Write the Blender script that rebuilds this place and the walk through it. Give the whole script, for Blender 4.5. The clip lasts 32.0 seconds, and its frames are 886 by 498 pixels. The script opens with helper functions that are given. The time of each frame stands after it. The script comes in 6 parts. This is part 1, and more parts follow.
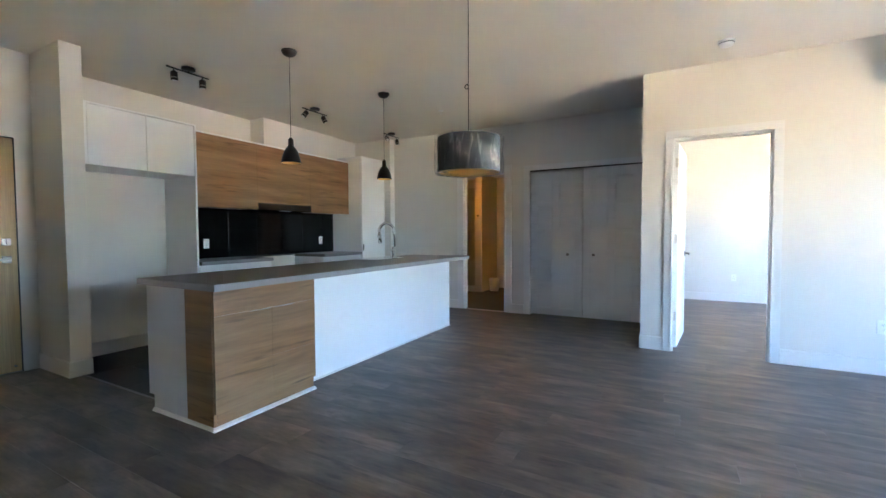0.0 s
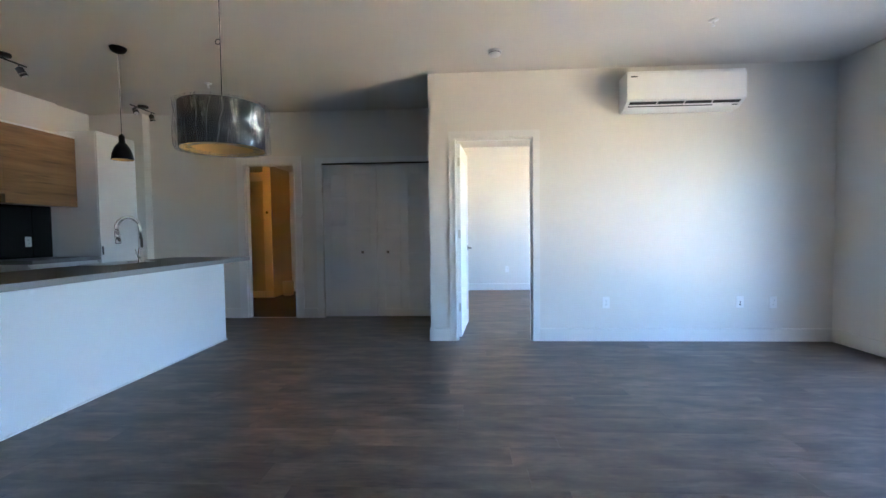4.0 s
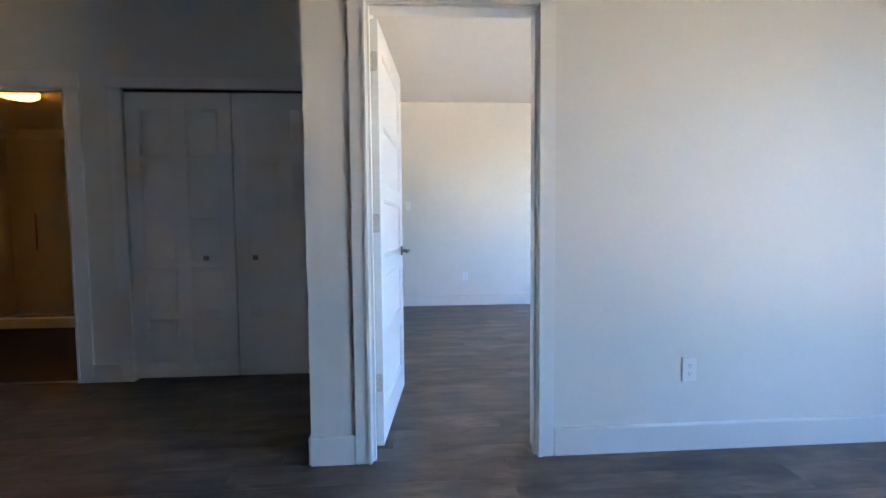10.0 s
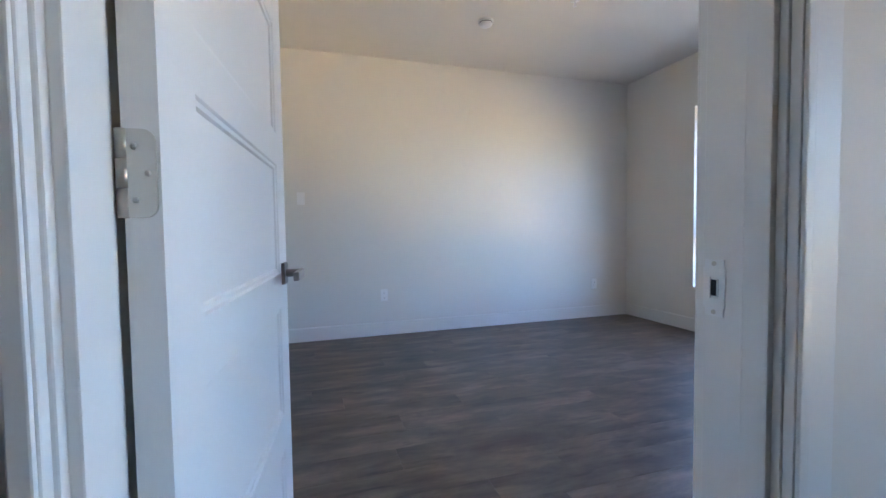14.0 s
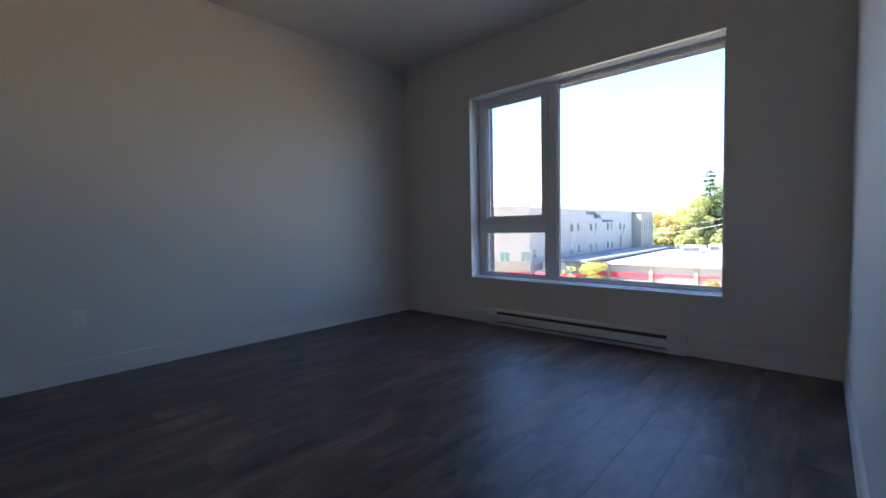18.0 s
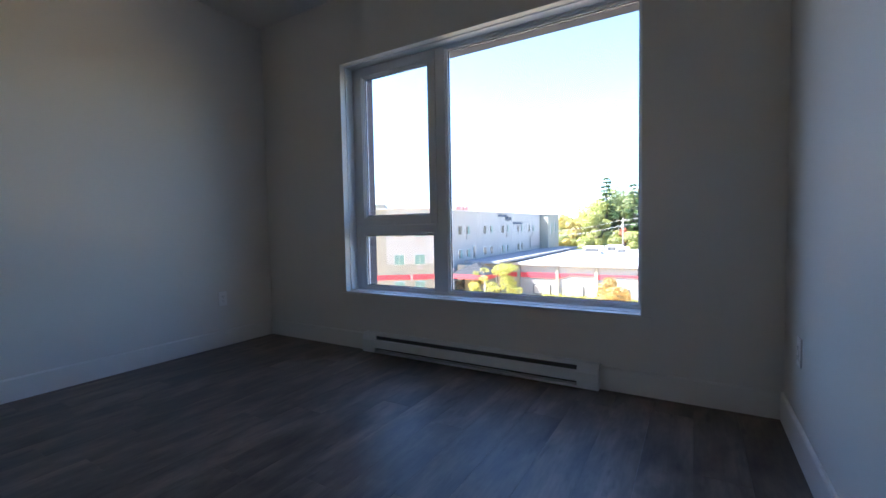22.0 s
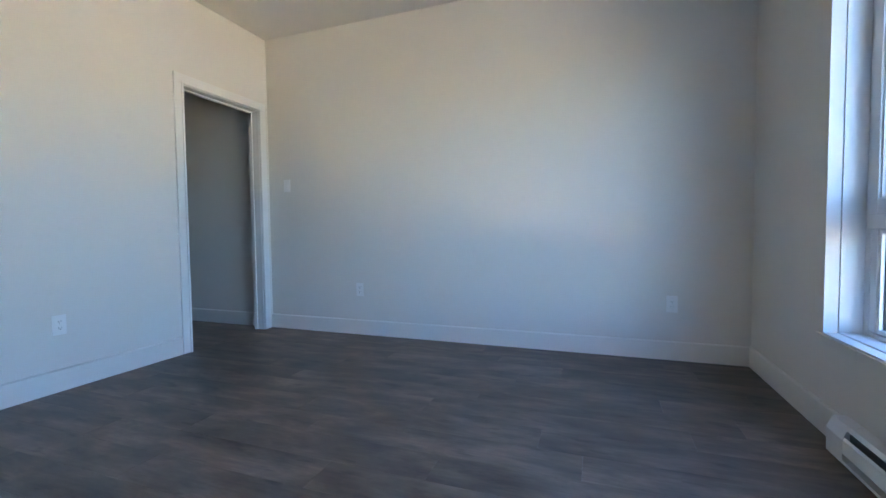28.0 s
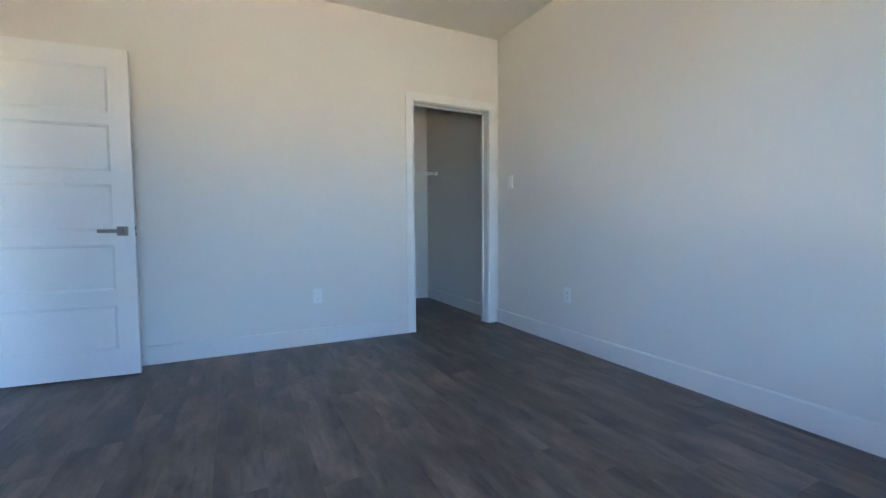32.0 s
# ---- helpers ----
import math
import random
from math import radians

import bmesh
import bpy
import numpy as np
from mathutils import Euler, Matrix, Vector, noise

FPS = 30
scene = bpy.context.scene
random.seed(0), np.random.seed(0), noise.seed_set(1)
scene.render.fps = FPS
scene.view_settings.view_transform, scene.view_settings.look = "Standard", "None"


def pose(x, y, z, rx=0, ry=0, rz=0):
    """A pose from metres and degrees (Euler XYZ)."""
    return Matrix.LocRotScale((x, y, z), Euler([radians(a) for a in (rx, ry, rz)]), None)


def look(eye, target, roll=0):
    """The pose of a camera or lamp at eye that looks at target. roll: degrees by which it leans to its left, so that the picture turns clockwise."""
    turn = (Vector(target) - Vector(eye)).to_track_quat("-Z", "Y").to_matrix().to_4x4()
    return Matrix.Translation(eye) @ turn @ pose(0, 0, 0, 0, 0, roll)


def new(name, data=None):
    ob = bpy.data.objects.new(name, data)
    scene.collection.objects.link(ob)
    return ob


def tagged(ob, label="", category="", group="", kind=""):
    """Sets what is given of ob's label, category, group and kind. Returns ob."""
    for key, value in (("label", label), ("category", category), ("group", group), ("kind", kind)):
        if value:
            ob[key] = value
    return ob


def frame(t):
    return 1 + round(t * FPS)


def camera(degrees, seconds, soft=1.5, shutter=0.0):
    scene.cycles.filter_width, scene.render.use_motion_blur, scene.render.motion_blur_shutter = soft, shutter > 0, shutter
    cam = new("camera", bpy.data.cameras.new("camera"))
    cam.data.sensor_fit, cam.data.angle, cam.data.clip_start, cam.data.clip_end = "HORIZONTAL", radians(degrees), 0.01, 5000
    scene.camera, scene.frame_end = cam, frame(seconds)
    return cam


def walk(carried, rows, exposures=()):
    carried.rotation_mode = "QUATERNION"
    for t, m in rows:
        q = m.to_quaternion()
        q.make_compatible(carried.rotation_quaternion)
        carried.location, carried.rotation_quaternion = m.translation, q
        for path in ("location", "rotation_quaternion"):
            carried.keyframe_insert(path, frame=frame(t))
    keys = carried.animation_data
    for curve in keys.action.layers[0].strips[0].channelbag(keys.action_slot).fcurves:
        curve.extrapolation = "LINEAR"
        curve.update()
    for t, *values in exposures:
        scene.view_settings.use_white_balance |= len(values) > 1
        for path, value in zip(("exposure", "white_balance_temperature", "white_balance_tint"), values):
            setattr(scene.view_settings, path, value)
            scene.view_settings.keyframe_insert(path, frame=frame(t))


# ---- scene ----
cam = camera(92.6, 32.0)
# seconds, stops, kelvin, tint
EXPOSURES = [(0.0, 6.78, 5230, 13), (2.0, 6.6, 5230, 13), (4.0, 6.22, 5050, 13), (9.0, 5.82, 4980, 16), (12.0, 5.38, 5050, 16), (14.0, 5.1, 5250, 17), (16.8, 3.5, 5150, 16), (18.5, 3.2, 5150, 16), (22.0, 3.27, 5150, 15), (25.0, 3.16, 5050, 13), (26.5, 3.62, 4800, 10), (28.5, 5.0, 5030, 11), (32.0, 4.8, 5000, 11)]
# ---- path ----
PATH = [
    (0, (0.309, -4.666, 1.167), (-0.657, -2.916, 1.091), -0.3),
    (0.5, (0.312, -4.667, 1.178), (-0.607, -2.893, 1.098), -0.3),
    (1, (0.311, -4.664, 1.168), (-0.491, -2.834, 1.094), -0.5),
    (1.5, (0.311, -4.656, 1.165), (-0.345, -2.768, 1.093), -0.5),
    (2, (0.316, -4.627, 1.161), (-0.2, -2.696, 1.089), -0.6),
    (2.5, (0.336, -4.558, 1.154), (-0.058, -2.598, 1.08), -0.6),
    (3, (0.353, -4.498, 1.139), (0.072, -2.519, 1.065), -0.6),
    (3.5, (0.362, -4.421, 1.12), (0.182, -2.431, 1.047), -0.6),
    (4, (0.371, -4.317, 1.116), (0.262, -2.321, 1.037), -0.7),
    (4.5, (0.388, -4.197, 1.078), (0.329, -2.199, 1.008), -0.7),
    (6.5, (0.43, -3.523, 1.055), (0.476, -1.526, 0.965), -0.6),
    (7, (0.457, -3.323, 1.072), (0.521, -1.327, 0.974), -0.6),
    (7.5, (0.461, -3.096, 1.072), (0.542, -1.1, 0.969), -0.6),
    (8, (0.459, -2.873, 1.087), (0.554, -0.878, 0.984), -0.5),
    (8.5, (0.478, -2.624, 1.067), (0.582, -0.629, 0.968), -0.5),
    (9, (0.5, -2.377, 1.075), (0.609, -0.382, 0.976), -0.5),
    (9.5, (0.496, -2.15, 1.068), (0.614, -0.156, 0.968), -0.5),
    (10, (0.485, -1.901, 1.079), (0.611, 0.092, 0.97), -0.5),
    (10.5, (0.481, -1.696, 1.07), (0.62, 0.296, 0.961), -0.5),
    (11, (0.494, -1.469, 1.062), (0.64, 0.523, 0.959), -0.8),
    (11.5, (0.493, -1.288, 1.074), (0.661, 0.703, 0.974), -0.5),
    (12, (0.488, -1.066, 1.072), (0.688, 0.922, 0.968), -0.7),
    (12.5, (0.475, -0.879, 1.064), (0.737, 1.101, 0.964), -0.7),
    (13, (0.466, -0.66, 1.038), (0.845, 1.302, 0.946), -1.1),
    (13.5, (0.47, -0.521, 1.034), (0.948, 1.419, 0.945), -1.0),
    (14, (0.463, -0.383, 1.033), (1.059, 1.524, 0.945), -0.8),
    (14.5, (0.46, -0.289, 1.03), (1.164, 1.581, 0.943), -0.9),
    (16.5, (0.463, 0.014, 1.003), (1.65, 1.621, 0.914), -0.6),
    (17, (0.518, 0.106, 0.977), (1.808, 1.632, 0.883), -0.5),
    (17.5, (0.607, 0.161, 0.966), (1.997, 1.596, 0.858), -0.9),
    (18, (0.708, 0.232, 0.942), (2.194, 1.567, 0.84), -1.1),
    (18.5, (0.795, 0.29, 0.929), (2.366, 1.525, 0.831), -0.9),
    (19, (0.876, 0.336, 0.917), (2.502, 1.497, 0.819), -1.1),
    (19.5, (0.956, 0.385, 0.916), (2.631, 1.475, 0.816), -1.1),
    (20, (1.054, 0.422, 0.913), (2.771, 1.443, 0.813), -1.2),
    (20.5, (1.152, 0.424, 0.914), (2.887, 1.413, 0.811), -1.2),
    (21, (1.278, 0.446, 0.916), (3.019, 1.426, 0.812), -1.3),
    (21.5, (1.424, 0.483, 0.925), (3.164, 1.464, 0.824), -1.2),
    (22, (1.581, 0.478, 0.93), (3.296, 1.501, 0.831), -1.1),
    (22.5, (1.725, 0.458, 0.924), (3.383, 1.573, 0.823), -1.1),
    (23, (1.883, 0.458, 0.926), (3.434, 1.717, 0.827), -1.0),
    (23.5, (2.022, 0.476, 0.927), (3.443, 1.88, 0.826), -0.9),
    (24, (2.173, 0.495, 0.939), (3.421, 2.055, 0.839), -0.7),
    (24.5, (2.307, 0.491, 0.939), (3.349, 2.196, 0.841), -0.7),
    (25, (2.403, 0.478, 0.943), (3.214, 2.303, 0.84), -0.7),
    (25.5, (2.496, 0.467, 0.942), (3.042, 2.388, 0.837), -0.6),
    (26, (2.572, 0.448, 0.931), (2.814, 2.431, 0.828), -0.3),
    (26.5, (2.677, 0.491, 0.918), (2.677, 2.489, 0.817), -0.4),
    (28.5, (3.212, 0.567, 0.911), (2.341, 2.365, 0.818), -0.3),
    (29, (3.272, 0.657, 0.947), (2.232, 2.362, 0.839), 0.1),
    (29.5, (3.364, 0.78, 0.954), (2.141, 2.359, 0.846), -0.1),
    (30, (3.413, 0.879, 0.947), (2.045, 2.334, 0.842), -0.3),
    (30.5, (3.52, 1.048, 0.945), (1.998, 2.341, 0.839), -0.2),
    (31, (3.582, 1.162, 0.924), (1.94, 2.3, 0.825), -0.4),
    (31.5, (3.606, 1.293, 0.923), (1.878, 2.296, 0.824), -0.4),
    (32, (3.651, 1.479, 0.931), (1.859, 2.362, 0.829), -0.4),
]
walk(cam, [(t, look(eye, target, roll)) for t, eye, target, roll in PATH], EXPOSURES)

# ---- world, sun, lamps ----
SUN_AZ, SUN_EL = 332.0, 50.0          # degrees clockwise from +y; the sun stands behind the windows' facade
world = bpy.data.worlds.new("sky")
scene.world = world
world.use_nodes = True
wn = world.node_tree.nodes
wn.clear()
w_out = wn.new("ShaderNodeOutputWorld")
w_bg = wn.new("ShaderNodeBackground")
w_sky = wn.new("ShaderNodeTexSky")
w_sky.sky_type = 'NISHITA'
w_sky.sun_disc = False
w_sky.sun_elevation = radians(SUN_EL)
w_sky.sun_rotation = radians(SUN_AZ)
w_sky.air_density, w_sky.dust_density, w_sky.ozone_density = 1.0, 1.2, 1.3
w_bg.inputs["Strength"].default_value = 0.088
world.node_tree.links.new(w_sky.outputs[0], w_bg.inputs[0])
world.node_tree.links.new(w_bg.outputs[0], w_out.inputs[0])

sun_data = bpy.data.lights.new("sun", 'SUN')
sun_data.energy, sun_data.angle, sun_data.color = 5.0, radians(0.5), (1.0, 0.86, 0.64)
sun = new("sun", sun_data)
_az = radians(SUN_AZ)
sun_from = Vector((math.sin(_az) * math.cos(radians(SUN_EL)), math.cos(_az) * math.cos(radians(SUN_EL)), math.sin(radians(SUN_EL))))
sun.matrix_world = look(sun_from * 60, (0, 0, 0))

# ---- materials ----


def material(name, color, rough=0.5, metal=0.0, grain=None, bump=0.0, bump_scale=60.0, vary=0.0, spec=0.5, coat=0.0, stain=0.06, stain_scale=1.3):
    """A node material: base colour varied at two scales, a fine relief, and a random tone a piece."""
    m = bpy.data.materials.new(name)
    m.use_nodes = True
    nt = m.node_tree
    b = nt.nodes["Principled BSDF"]
    b.inputs["Roughness"].default_value = rough
    b.inputs["Metallic"].default_value = metal
    b.inputs["Specular IOR Level"].default_value = spec
    b.inputs["Coat Weight"].default_value = coat
    tc = nt.nodes.new("ShaderNodeTexCoord")
    big = nt.nodes.new("ShaderNodeTexNoise")
    big.inputs["Scale"].default_value = stain_scale
    big.inputs["Detail"].default_value = 4
    nt.links.new(tc.outputs["Object"], big.inputs["Vector"])
    ramp = nt.nodes.new("ShaderNodeMapRange")
    ramp.inputs["From Min"].default_value, ramp.inputs["From Max"].default_value = 0.3, 0.7
    ramp.inputs["To Min"].default_value, ramp.inputs["To Max"].default_value = 1 - stain, 1 + stain
    nt.links.new(big.outputs["Fac"], ramp.inputs["Value"])
    hsv = nt.nodes.new("ShaderNodeHueSaturation")
    hsv.inputs["Color"].default_value = (*color, 1)
    last = ramp.outputs[0]
    if vary:
        info = nt.nodes.new("ShaderNodeObjectInfo")
        r2 = nt.nodes.new("ShaderNodeMapRange")
        r2.inputs["To Min"].default_value, r2.inputs["To Max"].default_value = 1 - vary, 1 + vary
        nt.links.new(info.outputs["Random"], r2.inputs["Value"])
        mu = nt.nodes.new("ShaderNodeMath")
        mu.operation = 'MULTIPLY'
        nt.links.new(last, mu.inputs[0])
        nt.links.new(r2.outputs[0], mu.inputs[1])
        last = mu.outputs[0]
    nt.links.new(last, hsv.inputs["Value"])
    nt.links.new(hsv.outputs[0], b.inputs["Base Color"])
    rr = nt.nodes.new("ShaderNodeMapRange")
    rr.inputs["To Min"].default_value, rr.inputs["To Max"].default_value = max(rough - min(0.06, stain), 0.02), min(rough + min(0.08, stain), 1)
    nt.links.new(big.outputs["Fac"], rr.inputs["Value"])
    nt.links.new(rr.outputs[0], b.inputs["Roughness"])
    if bump:
        fine = nt.nodes.new("ShaderNodeTexNoise")
        fine.inputs["Scale"].default_value = bump_scale
        fine.inputs["Detail"].default_value = 3
        nt.links.new(tc.outputs["Object"], fine.inputs["Vector"])
        bn = nt.nodes.new("ShaderNodeBump")
        bn.inputs["Strength"].default_value = bump
        bn.inputs["Distance"].default_value = 0.004
        nt.links.new(fine.outputs["Fac"], bn.inputs["Height"])
        nt.links.new(bn.outputs[0], b.inputs["Normal"])
    return m


def wood(name, dark, mid, light, axis, rough=0.45, vary=0.25, ring=9.0, stretch=14.0, bump=0.15, spec=0.5, shift=True, streak=0.55, along=0.9, fine=0.13, knots=0.0):
    """Grain that runs along one axis, with darker streaks; each piece shifts and tints its own grain."""
    m = bpy.data.materials.new(name)
    m.use_nodes = True
    nt = m.node_tree
    b = nt.nodes["Principled BSDF"]
    b.inputs["Specular IOR Level"].default_value = spec
    geo = nt.nodes.new("ShaderNodeNewGeometry")
    info = nt.nodes.new("ShaderNodeObjectInfo")
    off = nt.nodes.new("ShaderNodeVectorMath")
    off.operation = 'SCALE'
    comb = nt.nodes.new("ShaderNodeCombineXYZ")
    for i in range(3):
        comb.inputs[i].default_value = 0
        if shift:
            nt.links.new(info.outputs["Random"], comb.inputs[i])
    nt.links.new(comb.outputs[0], off.inputs[0])
    off.inputs["Scale"].default_value = 37.0
    add = nt.nodes.new("ShaderNodeVectorMath")
    add.operation = 'ADD'
    nt.links.new(geo.outputs["Position"], add.inputs[0])
    nt.links.new(off.outputs[0], add.inputs[1])
    mp = nt.nodes.new("ShaderNodeMapping")
    sc = [stretch] * 3
    sc[axis] = along
    mp.inputs["Scale"].default_value = sc
    nt.links.new(add.outputs[0], mp.inputs["Vector"])
    n1 = nt.nodes.new("ShaderNodeTexNoise")
    n1.inputs["Scale"].default_value, n1.inputs["Detail"].default_value, n1.inputs["Roughness"].default_value = 1.0, 6, 0.62
    n1.inputs["Distortion"].default_value = 0.25
    nt.links.new(mp.outputs[0], n1.inputs["Vector"])
    mp2 = nt.nodes.new("ShaderNodeMapping")
    sc2 = [ring * 12] * 3
    sc2[axis] = 3.0
    mp2.inputs["Scale"].default_value = sc2
    nt.links.new(add.outputs[0], mp2.inputs["Vector"])
    n2 = nt.nodes.new("ShaderNodeTexNoise")
    n2.inputs["Scale"].default_value, n2.inputs["Detail"].default_value = 1.0, 3
    nt.links.new(mp2.outputs[0], n2.inputs["Vector"])
    ramp = nt.nodes.new("ShaderNodeValToRGB")
    e = ramp.color_ramp.elements
    e[0].position, e[0].color = 0.5 - streak * 0.36, (*dark, 1)
    e[1].position, e[1].color = 0.5 + streak * 0.36, (*light, 1)
    k = ramp.color_ramp.elements.new(0.5)
    k.color = (*mid, 1)
    nt.links.new(n1.outputs["Fac"], ramp.inputs[0])
    fr = nt.nodes.new("ShaderNodeMapRange")
    fr.inputs["From Min"].default_value, fr.inputs["From Max"].default_value = 0.3, 0.7
    fr.inputs["To Min"].default_value, fr.inputs["To Max"].default_value = 1 - fine, 1 + fine
    nt.links.new(n2.outputs["Fac"], fr.inputs["Value"])
    r2 = nt.nodes.new("ShaderNodeMapRange")
    r2.inputs["To Min"].default_value, r2.inputs["To Max"].default_value = 1 - vary, 1 + vary
    nt.links.new(info.outputs["Random"], r2.inputs["Value"])
    mu = nt.nodes.new("ShaderNodeMath")
    mu.operation = 'MULTIPLY'
    nt.links.new(fr.outputs[0], mu.inputs[0])
    nt.links.new(r2.outputs[0], mu.inputs[1])
    if knots:
        mp3 = nt.nodes.new("ShaderNodeMapping")
        sc3 = [stretch * 3.4] * 3
        sc3[axis] = along * 2.4
        mp3.inputs["Scale"].default_value = sc3
        nt.links.new(add.outputs[0], mp3.inputs["Vector"])
        n3 = nt.nodes.new("ShaderNodeTexNoise")
        n3.inputs["Scale"].default_value, n3.inputs["Detail"].default_value = 1.0, 4
        nt.links.new(mp3.outputs[0], n3.inputs["Vector"])
        kr = nt.nodes.new("ShaderNodeMapRange")
        kr.inputs["From Min"].default_value, kr.inputs["From Max"].default_value = 0.60, 0.73
        kr.inputs["To Min"].default_value, kr.inputs["To Max"].default_value = 1.0, 1.0 - knots
        nt.links.new(n3.outputs["Fac"], kr.inputs["Value"])
        mk = nt.nodes.new("ShaderNodeMath")
        mk.operation = 'MULTIPLY'
        nt.links.new(mu.outputs[0], mk.inputs[0])
        nt.links.new(kr.outputs[0], mk.inputs[1])
        mu = mk
    hsv = nt.nodes.new("ShaderNodeHueSaturation")
    nt.links.new(ramp.outputs[0], hsv.inputs["Color"])
    nt.links.new(mu.outputs[0], hsv.inputs["Value"])
    nt.links.new(hsv.outputs[0], b.inputs["Base Color"])
    rr = nt.nodes.new("ShaderNodeMapRange")
    rr.inputs["To Min"].default_value, rr.inputs["To Max"].default_value = rough - 0.08, rough + 0.1
    nt.links.new(n1.outputs["Fac"], rr.inputs["Value"])
    nt.links.new(rr.outputs[0], b.inputs["Roughness"])
    bn = nt.nodes.new("ShaderNodeBump")
    bn.inputs["Strength"].default_value, bn.inputs["Distance"].default_value = bump, 0.002
    nt.links.new(n2.outputs["Fac"], bn.inputs["Height"])
    nt.links.new(bn.outputs[0], b.inputs["Normal"])
    return m


def glass(name, tint=(1, 1, 1), rough=0.0, least=0.04):
    m = bpy.data.materials.new(name)
    m.use_nodes = True
    nt = m.node_tree
    nt.nodes.clear()
    o = nt.nodes.new("ShaderNodeOutputMaterial")
    tr = nt.nodes.new("ShaderNodeBsdfTransparent")
    tr.inputs[0].default_value = (*tint, 1)
    gl = nt.nodes.new("ShaderNodeBsdfGlossy")
    gl.inputs["Roughness"].default_value = rough
    lw = nt.nodes.new("ShaderNodeLayerWeight")
    pw = nt.nodes.new("ShaderNodeMath")
    pw.operation = 'POWER'
    pw.inputs[1].default_value = 4.0
    nt.links.new(lw.outputs["Facing"], pw.inputs[0])
    fr = nt.nodes.new("ShaderNodeMapRange")
    fr.inputs["To Min"].default_value, fr.inputs["To Max"].default_value = least, 0.8
    nt.links.new(pw.outputs[0], fr.inputs["Value"])
    mx = nt.nodes.new("ShaderNodeMixShader")
    nt.links.new(fr.outputs[0], mx.inputs[0])
    nt.links.new(tr.outputs[0], mx.inputs[1])
    nt.links.new(gl.outputs[0], mx.inputs[2])
    nt.links.new(mx.outputs[0], o.inputs[0])
    return m


def glow(name, color, strength):
    m = bpy.data.materials.new(name)
    m.use_nodes = True
    b = m.node_tree.nodes["Principled BSDF"]
    b.inputs["Base Color"].default_value = (0.8, 0.8, 0.8, 1)
    b.inputs["Emission Color"].default_value = (*color, 1)
    b.inputs["Emission Strength"].default_value = strength
    return m


PAINT = material("wall_paint", (0.72, 0.69, 0.63), 0.6, bump=0.05, bump_scale=260, stain=0.012)
CEIL = material("ceiling_paint", (0.74, 0.71, 0.65), 0.9, bump=0.1, bump_scale=220, stain=0.015)
BASEB = material("baseboard_paint", (0.745, 0.72, 0.67), 0.45, bump=0.03, bump_scale=90, stain=0.015)
TRIM = material("trim_paint", (0.76, 0.748, 0.715), 0.45, bump=0.03, bump_scale=90, stain=0.015)
DOORP = material("door_paint", (0.775, 0.765, 0.74), 0.5, bump=0.04, bump_scale=120, stain=0.015)
PLANK = wood("vinyl_plank", (0.048, 0.036, 0.028), (0.126, 0.096, 0.072), (0.235, 0.180, 0.134), 0, rough=0.40, vary=0.12, stretch=6.5, along=2.3, fine=0.08, bump=0.08, streak=0.56, knots=0.42, spec=0.4)
SUBFLOOR = material("subfloor", (0.02, 0.018, 0.016), 0.9)
TILE = material("slate_tile", (0.020, 0.020, 0.022), 0.5, bump=0.2, bump_scale=25, vary=0.15, stain=0.2, stain_scale=6)
WOOD_C = wood("cabinet_wood", (0.150, 0.076, 0.030), (0.296, 0.166, 0.072), (0.405, 0.248, 0.114), 1, rough=0.42, vary=0.02, ring=5.0, stretch=9.5, bump=0.04, streak=0.74, shift=False, along=0.85, fine=0.05, knots=0.50)
WOOD_X = wood("cabinet_wood_end", (0.150, 0.076, 0.030), (0.296, 0.166, 0.072), (0.405, 0.248, 0.114), 0, rough=0.42, vary=0.02, ring=5.0, stretch=9.5, bump=0.04, streak=0.74, shift=False, along=0.85, fine=0.05, knots=0.50)
ENTRY = wood("entry_wood", (0.42, 0.27, 0.12), (0.52, 0.355, 0.165), (0.60, 0.43, 0.21), 2, rough=0.38, vary=0.02, stretch=10, bump=0.05)
WHITE_C = material("white_laminate", (0.85, 0.85, 0.84), 0.34, stain=0.0)
COUNTER = material("grey_laminate_top", (0.105, 0.088, 0.075), 0.40, bump=0.06, bump_scale=400, stain=0.10, stain_scale=60)
BLACKT = material("black_glass_tile", (0.0035, 0.0035, 0.004), 0.12, stain=0.15, spec=0.28)
GROUT = material("dark_grout", (0.03, 0.03, 0.03), 0.85)
BLACKM = material("black_metal", (0.012, 0.011, 0.011), 0.42, metal=0.2, bump=0.03, bump_scale=300)
GOLD = material("gold_lining", (0.88, 0.60, 0.20), 0.34, metal=0.35, bump=0.05, bump_scale=60)
SHADE = material("dark_fabric", (0.016, 0.016, 0.020), 0.7, bump=0.3, bump_scale=500, stain=0.1)
CHROME = material("chrome", (0.88, 0.88, 0.88), 0.10, metal=1.0, stain=0.02)
HINGEM = material("satin_hinge_metal", (0.60, 0.57, 0.51), 0.36, metal=1.0, bump=0.02, bump_scale=300)
NICKEL = material("brushed_nickel", (0.27, 0.245, 0.22), 0.32, metal=1.0, bump=0.03, bump_scale=400)
STEEL = material("stainless_steel", (0.78, 0.78, 0.77), 0.34, metal=1.0, bump=0.02, bump_scale=300)
PLATE = material("plate_plastic", (0.81, 0.795, 0.77), 0.35, stain=0.01)
PLASTIC = material("white_plastic", (0.80, 0.80, 0.79), 0.30, stain=0.01)
# Near black, for dark parts and for the shade inside slots and holes.
DARK = material("black_and_hole_shade", (0.008, 0.008, 0.008), 0.7)
VINYL = material("window_vinyl", (0.80, 0.81, 0.82), 0.30, stain=0.015)
